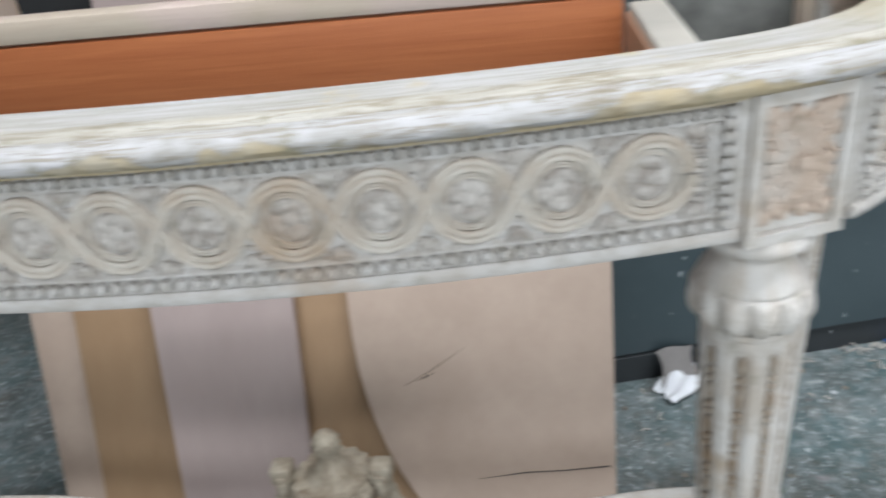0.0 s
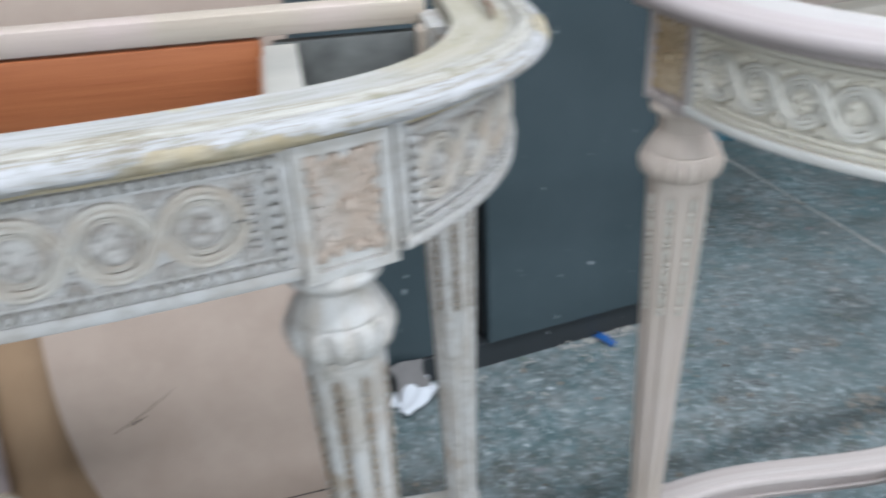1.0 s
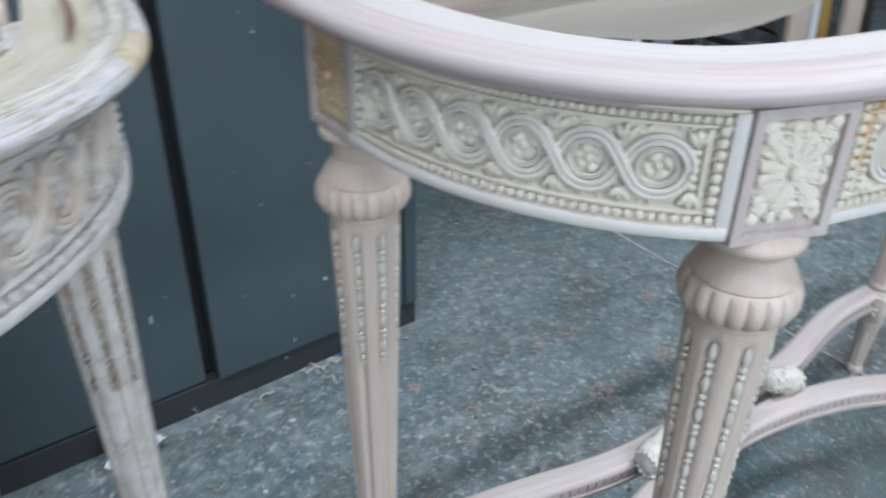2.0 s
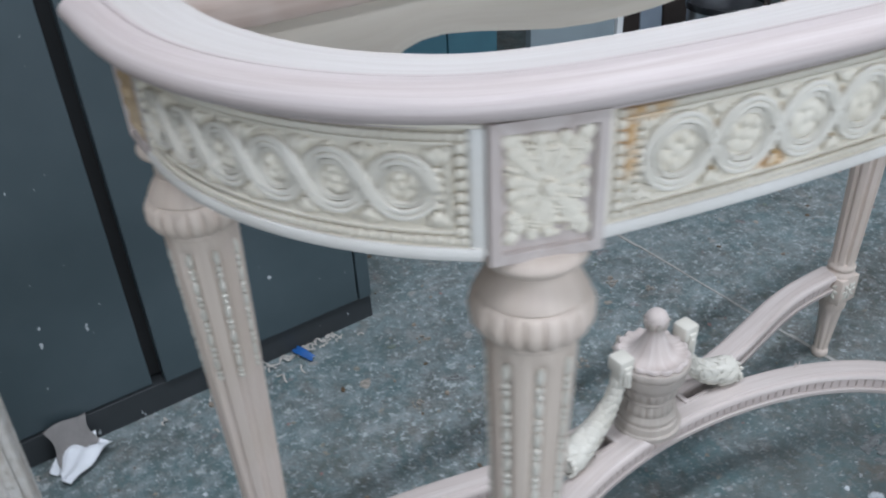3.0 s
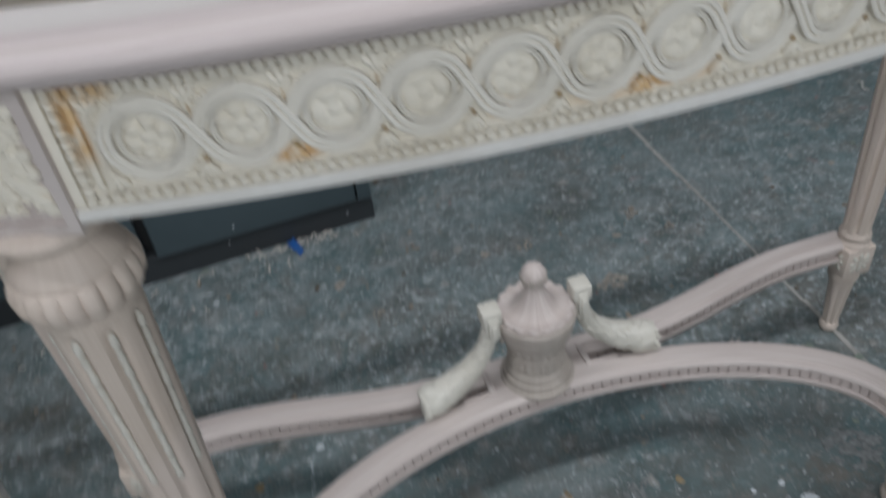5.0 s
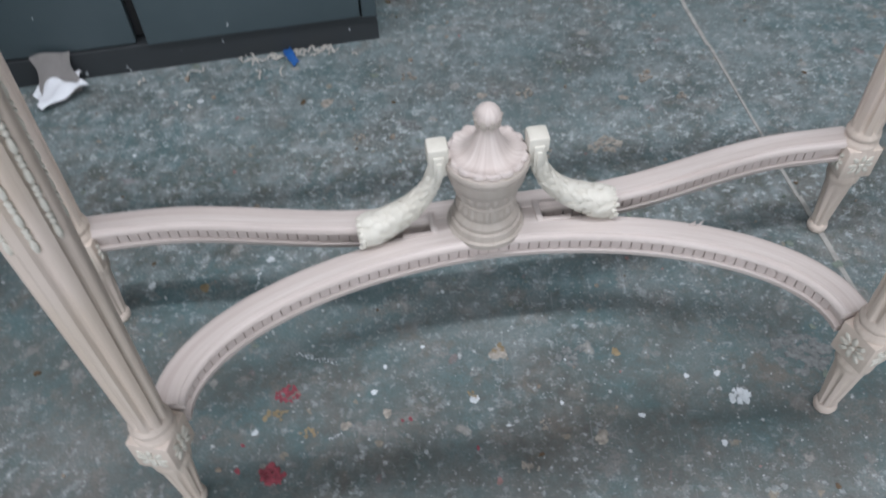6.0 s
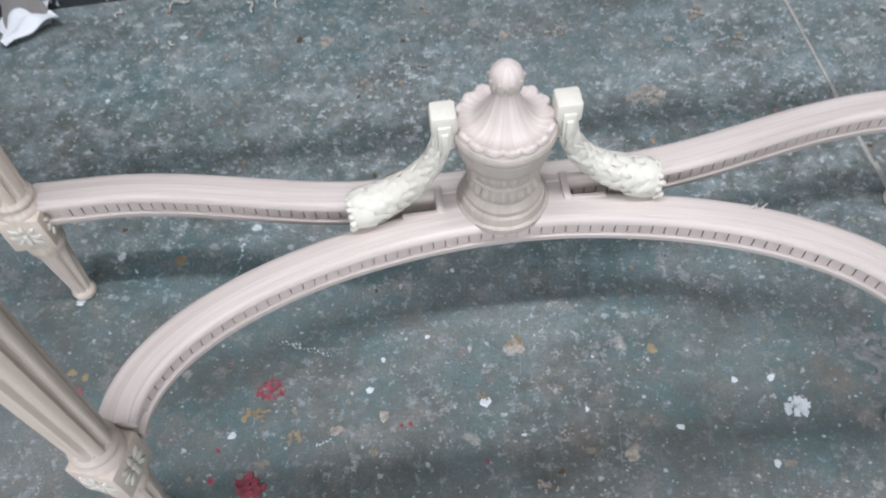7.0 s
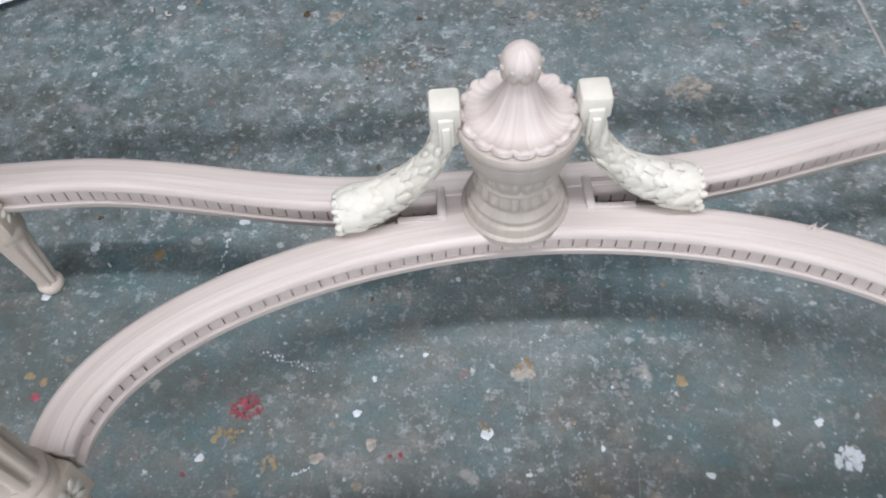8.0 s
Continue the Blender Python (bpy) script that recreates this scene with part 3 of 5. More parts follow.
def frieze(table, pts, count, pitch, mats, seed, relief=0.8, lean=(1, 1), aside=0.0):
    """One carved panel: ground, edge fillet, guilloche ribbons, rosettes and bead rows."""
    rng = random.Random(seed)
    panel = Panel(pts, relief)
    ground = bmesh.new()
    profile = [(-0.022, Z_LOW), (0.0025, Z_LOW), (0.0025, Z_LOW + 0.0065), (0.001, Z_LOW + 0.008), (-0.002, Z_LOW + 0.009), (-0.002, Z_LOW + 0.0145), (0.0, Z_LOW + 0.0155), (0.0, Z_LOW + 0.017), (-0.003, Z_LOW + 0.019),
               (-0.003, Z_HIGH - 0.013), (0.0, Z_HIGH - 0.012), (0.0, Z_HIGH - 0.0105), (-0.003, Z_HIGH - 0.0095), (-0.003, Z_HIGH - 0.0035), (0.001, Z_HIGH - 0.002), (0.001, Z_HIGH), (-0.022, Z_HIGH)]
    sweep_plan(ground, panel.p[::3], profile)
    body = part("frieze_panel", ground, mats["ground"], table)
    lip = bmesh.new()
    sweep_plan(lip, panel.p[::3], [(-0.004, Z_LOW - 0.0004), (0.0034, Z_LOW - 0.0004), (0.0042, Z_LOW + 0.0008), (0.0040, Z_LOW + 0.0060), (0.0028, Z_LOW + 0.0074), (-0.004, Z_LOW + 0.0080)])
    part("lower_lip", lip, mats["fillet"], body)
    mid, amp = (Z_LOW + Z_HIGH) / 2 + 0.0025, pitch / 2 - 0.0030
    first = (panel.length - pitch * (count - 1)) / 2 + aside
    # upright fillets at both ends
    for at in (0.004, panel.length - 0.004):
        end = bmesh.new()
        add_box(end, (at, -0.003, (Z_LOW + Z_HIGH) / 2), (0.009, 0.011, Z_HIGH - Z_LOW - 0.004), 0, 0.001)
        panel.bend(end)
        part("edge_fillet", end, mats["ground" if count > 8 else "fillet"], body)
    for at in (0.0200, panel.length - 0.0200):
        end = bmesh.new()
        add_box(end, (at, -0.002, mid), (0.0035, 0.006, Z_HIGH - Z_LOW - 0.03), 0, 0.001)
        panel.bend(end)
        part("inner_fillet", end, mats["ground"], body)
        leafy = bmesh.new()
        for k in range(9):
            add_blob(leafy, (at + (0.006 if at < 0.1 else -0.006), -0.001, mid - 0.022 + k * 0.0055), (0.0035, 0.003, 0.0024))
        panel.bend(leafy)
        part("leaf_edging", leafy, mats["flower"], body, kind="stuff")
    bands = bmesh.new()
    span = np.linspace(first - 0.5 * pitch, first + (count - 0.5) * pitch, count * 40 + 1)
    w = (span - first) / pitch
    meet = amp * amp / (pitch / 2)
    cross = np.sin(math.pi * w) ** 2
    # which strand passes over at the crossing: leaning one way left of the middle, the other way right of it
    over = np.where(np.floor(w) < (count - 1) / 2, lean[0], lean[1]) * np.where(np.floor(w) % 2 == 0, 1, -1)
    for sign in (1, -1):
        near = np.round(w)
        off = np.abs(w - near) * pitch
        wave = np.where(off < meet, np.sqrt(np.maximum(amp**2 - np.minimum(off, meet) ** 2, 0)), math.sqrt(amp**2 - meet**2) * (pitch / 2 - off) / (pitch / 2 - meet))
        wave = wave * (1 - 2 * (near % 2)) * sign
        lift = -0.0028 + 0.0017 * sign * over * cross
        along = span.copy()
        for low, high, at, way in ((-1, 0, first, -1), (count - 1, count, first + (count - 1) * pitch, 1)):
            m = (w > low) & (w <= high) if way < 0 else (w >= low) & (w < high)
            turn_w = math.pi * (w[m] - (0 if way < 0 else count - 1))
            side = 1 if way < 0 else (-1) ** (count - 1)
            along[m], wave[m] = at + (amp + 0.001) * np.sin(turn_w), sign * side * amp * np.cos(turn_w)
        ribbon(bands, list(zip(along, mid + wave)), 0.0072, 0.0052, lift)
    hoop = amp - 0.0058
    for k in range(count):
        ring = [(first + k * pitch + hoop * math.cos(a), mid + hoop * math.sin(a)) for a in np.linspace(0, 2 * math.pi, 29)]
        inner = bmesh.new()
        ribbon(inner, ring, 0.0030, 0.0034, -0.0026)
        panel.bend(inner)
        part("ring", inner, mats["band"], body)
    panel.bend(bands)
    part("guilloche_ribbon", bands, mats["band"], body)
    for k in range(count):
        fl = bmesh.new()
        rosette(fl, first + k * pitch, mid, hoop - 0.0022, rng, rng.choice((4, 5, 5, 6)))
        panel.bend(fl)
        part("rosette", fl, mats["flower"], body)
    leaves = bmesh.new()
    for k in range(count + 1):
        s = first + (k - 0.5) * pitch
        for sign in (1, -1):
            for a in (-0.6, 0, 0.6):
                turn = Matrix.Rotation(a, 4, "Y")
                add_blob(leaves, (s + 0.0055 * math.sin(a) * sign, -0.0005, mid + sign * (amp - 0.0015 + 0.004 * math.cos(a))), (0.0022, 0.0032, 0.0058), turn)
        for _ in range(26):
            add_blob(leaves, (s + rng.uniform(-0.021, 0.021), -0.003, mid + rng.choice((1, -1)) * rng.uniform(0.013, 0.0255)), (rng.uniform(0.0016, 0.0036), 0.0024, rng.uniform(0.0012, 0.0022)), Matrix.Rotation(rng.uniform(0, 3.1), 4, "Y"), 3, 6)
    panel.bend(leaves)
    part("leaf_filling", leaves, mats["flower"], body, kind="stuff")
    if relief >= 0.78 and count > 8:
        # small tooth marks between the circles, the lower ones plugged with glue
        marks, plugs = bmesh.new(), bmesh.new()
        for k in range(1, count):
            s = first + (k - 0.5) * pitch
            add_blob(marks, (s, -0.0012, mid + amp * 0.60), (0.0007, 0.0008, 0.0036), None, 4, 6)
            add_blob(plugs, (s + rng.uniform(-0.001, 0.001), -0.0006, mid - amp * 0.78), (rng.uniform(0.0014, 0.0024), 0.0016, rng.uniform(0.0012, 0.0018)), None, 4, 7)
        for bm, name, mat in ((marks, "tooth_mark", TAN_CARVING), (plugs, "glue_plug", GLUE)):
            panel.bend(bm)
            part(name, bm, mat, body, kind="stuff")
    rows = bmesh.new()
    gap, size = (0.0092, 0.0036) if relief < 0.78 else (0.0068, 0.0030)
    beads(rows, (0.0125, Z_LOW + 0.0118), (panel.length - 0.0125, Z_LOW + 0.0118), gap, size)
    beads(rows, (0.0125, Z_HIGH - 0.0065), (panel.length - 0.0125, Z_HIGH - 0.0065), gap * 0.86, size - 0.0003)
    for s in (0.0130, panel.length - 0.0130):
        beads(rows, (s, Z_LOW + 0.018), (s, Z_HIGH - 0.013), 0.0076, 0.0034)
    panel.bend(rows, 1.05 if relief < 0.78 else 0.82)
    part("bead_strip", rows, mats["ground"], body, kind="stuff")


def leaf_square(bm, w, h, rng):
    """An acanthus square of radiating ribbed leaves in (along, out, height)."""
    add_blob(bm, (0, 0.004, 0), (0.0055, 0.005, 0.0055))
    for k in range(12):
        a = 2 * math.pi * k / 12 + 0.13 + rng.uniform(-0.12, 0.12)
        reach = min(w / 2 / max(abs(math.cos(a)), 0.05), h / 2 / max(abs(math.sin(a)), 0.05)) * 0.97
        for rib in (-0.16, 0.0, 0.16):
            b = a + rib
            turn = Matrix.Rotation(-b, 4, "Y")
            f = 0.55 if rib else 0.5
            add_blob(bm, (reach * f * math.cos(b), 0.0008 + (0 if rib else 0.0012), reach * f * math.sin(b)), (reach * (0.34 if rib else 0.46), 0.0026 * rng.uniform(0.85, 1.15), 0.0028 + reach * 0.03), turn, 4, 9)
        tip = reach * 0.9
        add_blob(bm, (tip * math.cos(a), 0.002, tip * math.sin(a)), (0.0045, 0.0035, 0.0045), None, 4, 8)
    for cx in (-1, 1):
        for cz in (-1, 1):
            for f in (0.72, 0.9):
                add_blob(bm, (cx * w / 2 * f, 0.001, cz * h / 2 * f), (0.0065, 0.0035, 0.0055), Matrix.Rotation(-cx * cz * 0.9, 4, "Y"))
    for _ in range(150):
        a = rng.uniform(0, 6.28)
        add_blob(bm, (rng.uniform(-w / 2, w / 2) * 0.95, rng.uniform(0.0004, 0.0022), rng.uniform(-h / 2, h / 2) * 0.96), (rng.uniform(0.0026, 0.0056), 0.0026, rng.uniform(0.0014, 0.0024)), Matrix.Rotation(a, 4, "Y"))


def corner_block(table, centre, turn, size, mats, seed, faces=(0.0,)):
    """The square block over a leg with a sunk, leaf-carved panel in each shown face."""
    rng = random.Random(seed)
    w, d, z0, z1 = size
    mid, h = (z0 + z1) / 2, z1 - z0
    bm = box_mesh((0, 0, mid), (w, d, h), 0, 0.0)
    bm.normal_update()
    for face in faces:
        way = Vector((math.sin(face), -math.cos(face), 0))
        shown = [f for f in bm.faces if f.normal.dot(way) > 0.99 and f.calc_area() > 0.0005]
        bmesh.ops.inset_region(bm, faces=shown, thickness=0.0095, depth=0.0)
        bmesh.ops.inset_region(bm, faces=shown, thickness=0.0008, depth=-0.0042)
    bmesh.ops.transform(bm, matrix=Matrix.Translation((*centre, 0)) @ Matrix.Rotation(turn, 4, "Z"), verts=bm.verts)
    body = part("corner_block", bm, mats["block"], table)
    for i, face in enumerate(faces):
        ww, dd = (w, d) if abs(math.sin(face)) < 0.5 else (d, w)
        fl = bmesh.new()
        leaf_square(fl, ww - 0.02, h - 0.022, rng)
        m = Matrix.Translation((*centre, mid + 0.002)) @ Matrix.Rotation(turn + face, 4, "Z") @ Matrix.Translation((0, -dd / 2 + 0.005, 0)) @ Matrix.Scale(-1, 4, (0, 1, 0))
        bmesh.ops.transform(fl, matrix=m, verts=fl.verts)
        part("carved_leaf_panel", fl, mats["block_carving"] if abs(math.sin(face)) < 0.5 or len(faces) == 1 else mats["end_carving"], body)


def fluted(depth, count, half):
    def shape(r, a, z):
        x = (a * count / (2 * math.pi) + 0.5) % 1.0 - 0.5
        return r - depth * max(0.0, 1 - (x / half) ** 2) ** 0.5
    return shape


def leg(table, at, turn, mats, worn=False, drop=0.0, splay=0.0):
    """A turned leg: collar, gadrooned bulb, fluted shaft with bead strings, joint block, foot."""
    c = (*at, 0.0)
    slim = 0.91 if worn else 1.0
    z_top, z_flute, r_top, r_low = 0.661 - drop, 0.648 - drop, 0.0312 * slim, 0.0190
    rad = lambda z: r_top + (r_low - r_top) * (z_top - z) / (z_top - 0.2)
    bm = bmesh.new()
    shaft = [(rad(z), z) for z in (*np.linspace(z_top, z_flute - 0.006, 6)[:-1], *np.linspace(z_flute - 0.006, 0.2, 34))]
    ends = lambda z: min(1.0, max(0.0, (z_flute - z) / 0.004)) * min(1.0, max(0.0, (z - 0.207) / 0.006))
    groove = fluted(1.0, 8, 0.21)
    lathe(bm, shaft, 64, c, lambda r, a, z: r - 0.0042 * ends(z) * (1.0 - groove(1.0, a + turn, z)))
    body = part("shaft", bm, mats["leg"], table)
    cap = bmesh.new()
    lathe(cap, [(r * slim, z) for r, z in ((0.0270, 0.7260), (0.0322, 0.7232), (0.0343, 0.7205), (0.0346, 0.7180), (0.0336, 0.7155), (0.0308, 0.7135), (0.0272, 0.7125), (0.0258, 0.7108), (0.0254, 0.7085), (0.0250, 0.7080 - drop))], 48, c)
    part("collar", cap, mats["leg"], body)
    bulb = bmesh.new()
    count, cut, z_hi = (12, 0.0052, 0.6865) if worn else (20, 0.0030, 0.6885)
    prof = ((0.0254, 0.7088), (0.0264, 0.7060), (0.0292, 0.7015), (0.0325, 0.6965), (0.0348, 0.6920), (0.0354, 0.6900), (0.0348, 0.6888), (0.0372, 0.6874), (0.0396, 0.6830), (0.0409, 0.6780), (0.0410, 0.6735), (0.0400, 0.6690), (0.0374, 0.6645), (0.0335, 0.6618), (0.0300, 0.6610))
    lathe(bulb, [(r * slim, z - drop) for r, z in prof], 160, c, lambda r, a, z: r - cut * (1 - abs(math.cos(count / 2 * a)) ** 0.6) * min(1, max(0.0, (z_hi - drop - z) / 0.006)))
    lathe(bulb, [(r_top, z_top + 0.0004), (r_top + 0.0007, z_top - 0.0014), (r_top + 0.0007, z_top - 0.0030), (r_top, z_top - 0.0046)], 48, c)
    part("gadrooned_bulb", bulb, mats["leg"], body)
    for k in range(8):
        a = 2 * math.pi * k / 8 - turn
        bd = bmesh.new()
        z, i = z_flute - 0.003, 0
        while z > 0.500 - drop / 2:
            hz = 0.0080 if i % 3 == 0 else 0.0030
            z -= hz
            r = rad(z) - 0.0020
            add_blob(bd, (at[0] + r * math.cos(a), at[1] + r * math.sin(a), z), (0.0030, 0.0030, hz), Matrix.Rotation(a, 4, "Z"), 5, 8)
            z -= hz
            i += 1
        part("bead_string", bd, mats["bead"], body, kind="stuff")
    joint = bmesh.new()
    lathe(joint, [(0.0188, 0.205), (0.0188, 0.202), (0.0215, 0.1985), (0.0225, 0.195), (0.0215, 0.191), (0.0190, 0.189), (0.0215, 0.186), (0.0235, 0.1835), (0.0235, 0.178)], 40, c)
    add_box(joint, (*at, 0.1535), (0.046, 0.046, 0.05), turn, 0.002)
    jb = part("joint_block", joint, mats["leg"], body)
    for k in range(4):
        sq = bmesh.new()
        for q in range(8):
            b = 2 * math.pi * q / 8
            r = 0.011 if q % 2 == 0 else 0.013
            add_blob(sq, (r * math.cos(b), 0, r * math.sin(b)), (0.007, 0.0026, 0.0036), Matrix.Rotation(-b, 4, "Y"), 4, 6)
        add_blob(sq, (0, 0, 0), (0.004, 0.0035, 0.004))
        m = Matrix.Translation((*at, 0.1535)) @ Matrix.Rotation(turn + k * math.pi / 2, 4, "Z") @ Matrix.Translation((0, -0.0232, 0))
        bmesh.ops.transform(sq, matrix=m, verts=sq.verts)
        part("square_rosette", sq, mats["joint_carving"], jb)
    foot = bmesh.new()
    lathe(foot, [(0.017, 0.130), (0.020, 0.126), (0.0222, 0.119), (0.0215, 0.112), (0.0185, 0.107), (0.0185, 0.104)], 40, c)
    fprof = [(0.0185 + (0.0115 - 0.0185) * f, 0.105 - 0.09 * f) for f in np.linspace(0, 1, 14)]
    g2 = fluted(1.0, 8, 0.26)
    lathe(foot, fprof, 64, c, lambda r, a, z: r - 0.0022 * min(1, max(0, (0.102 - z) / 0.006)) * (1 - g2(1.0, a + turn, z)))
    lathe(foot, [(0.0115, 0.016), (0.0135, 0.0135), (0.0145, 0.009), (0.0135, 0.004), (0.011, 0.0)], 40, c)
    part("foot", foot, mats["leg"], body)
    for ob in (body, *body.children_recursive):
        for v in ob.data.vertices:
            v.co.x += splay * max(0.0, 0.66 - v.co.z) / 0.5


STRETCH_TOP = 0.186


def stretcher(table, name, pts, mats):
    """A curved rail with a dished top, quirked edges and a dentil band sunk in each side."""
    p = even(pts, 110)
    n = out_normals(p)
    h, t = 0.0185, STRETCH_TOP
    half = [(0.0, t - 0.0005), (0.008, t), (0.0125, t - 0.0005), (0.0135, t - 0.0022), (0.0165, t - 0.0032), (h, t - 0.0062), (h, t - 0.0105), (0.0122, t - 0.012), (0.0122, t - 0.0265), (h, t - 0.028), (h, t - 0.034), (0.016, t - 0.037)]
    profile = half + [(-d, z) for d, z in reversed(half[1:])]
    bm = bmesh.new()
    sweep_plan(bm, p, profile, n)
    body = part(name, bm, mats["rail"], table)
    s = np.r_[0, np.cumsum(np.linalg.norm(np.diff(p, axis=0), axis=1))]
    dent = bmesh.new()
    pitch = 0.0128
    for k in range(int((s[-1] - 0.05) / pitch)):
        a = 0.025 + k * pitch
        for sign in (1, -1):
            cs = [a + pitch * f for f in (0.02, 0.46, 0.90)]
            pl = [[np.interp(c, s, p[:, j]) for j in (0, 1)] for c in cs]
            nl = [[np.interp(c, s, n[:, j]) for j in (0, 1)] for c in cs]
            quad = []
            for q, m in zip(pl, nl):
                quad.append([(q[0] + m[0] * sign * d, q[1] + m[1] * sign * d) for d in (0.0100, 0.0160)])
            rows = []
            for (inn, outw) in quad:
                rows.append([dent.verts.new((*inn, t - 0.0262)), dent.verts.new((*outw, t - 0.0262)), dent.verts.new((*outw, t - 0.0122)), dent.verts.new((*inn, t - 0.0122))])
            grid_faces(dent, rows, True, False, True)
    part("dentil_band", dent, mats["dentil"], body, smooth=False, kind="stuff")
    return body


def leaf_swag(bracket, side, cx, cy, mats, rng):
    """A scaly leaf festoon that droops from a bracket onto the stretcher."""
    ctrl = np.array([(0.0580, 0.297), (0.0605, 0.272), (0.0700, 0.249), (0.0850, 0.231), (0.1040, 0.217), (0.1240, 0.208), (0.1410, 0.2025), (0.1530, 0.200)])
    rad = np.array([0.0085, 0.0092, 0.0105, 0.0128, 0.0158, 0.0190, 0.0208, 0.0192])
    f = np.linspace(0, 1, 30)
    g = np.linspace(0, 1, len(ctrl))
    xs, zs, rs = np.interp(f, g, ctrl[:, 0]), np.interp(f, g, ctrl[:, 1]), np.interp(f, g, rad)
    k = np.array([0.25, 0.5, 0.25])
    for _ in range(3):
        xs[1:-1], zs[1:-1], rs[1:-1] = np.convolve(xs, k, "valid"), np.convolve(zs, k, "valid"), np.convolve(rs, k, "valid")
    ys = cy - 0.013 * f ** 1.5
    bm = bmesh.new()
    add_tube(bm, [(cx + side * x, y, z) for x, y, z in zip(xs, ys, zs)], rs * 0.955, 18, 1.0, (0, 1, 0))
    for i in range(3, 27, 2):
        tx, tz = xs[min(i + 1, 29)] - xs[i - 1], zs[min(i + 1, 29)] - zs[i - 1]
        lean = math.atan2(tz, tx * side)
        for j in range(8):
            w = 2 * math.pi * (j + 0.5 * (i % 4 == 1)) / 8 + rng.uniform(-0.25, 0.25)
            r = rs[i]
            off_y, off_n = 0.955 * r * math.cos(w), 0.955 * r * math.sin(w)
            px = cx + side * xs[i] - math.sin(lean) * off_n
            pz = zs[i] + math.cos(lean) * off_n
            m = Matrix.Rotation(-lean, 4, "Y") @ Matrix.Rotation(w - math.pi / 2, 4, "X")
            add_blob(bm, (px, ys[i] + off_y, pz), (0.0060 + r * rng.uniform(0.15, 0.42), r * rng.uniform(0.26, 0.46), rng.uniform(0.0013, 0.0028)), m @ Matrix.Rotation(rng.uniform(-0.5, 0.5), 4, "Z"), 4, 7)
    for j in range(15):
        w = 2 * math.pi * j / 15
        q = rng.uniform(0.0165, 0.0180)
        add_blob(bm, (cx + side * rng.uniform(0.1515, 0.1550), cy - 0.013 + q * math.cos(w), 0.2005 + q * math.sin(w)), (0.0044, rng.uniform(0.0030, 0.0042), rng.uniform(0.0028, 0.0040)), None, 5, 7)
    add_blob(bm, (cx + side * 0.1490, cy - 0.013, 0.2005), (0.0095, 0.0172, 0.0166), None, 8, 14)
    return part("leaf_swag", bm, mats["swag"], bracket)


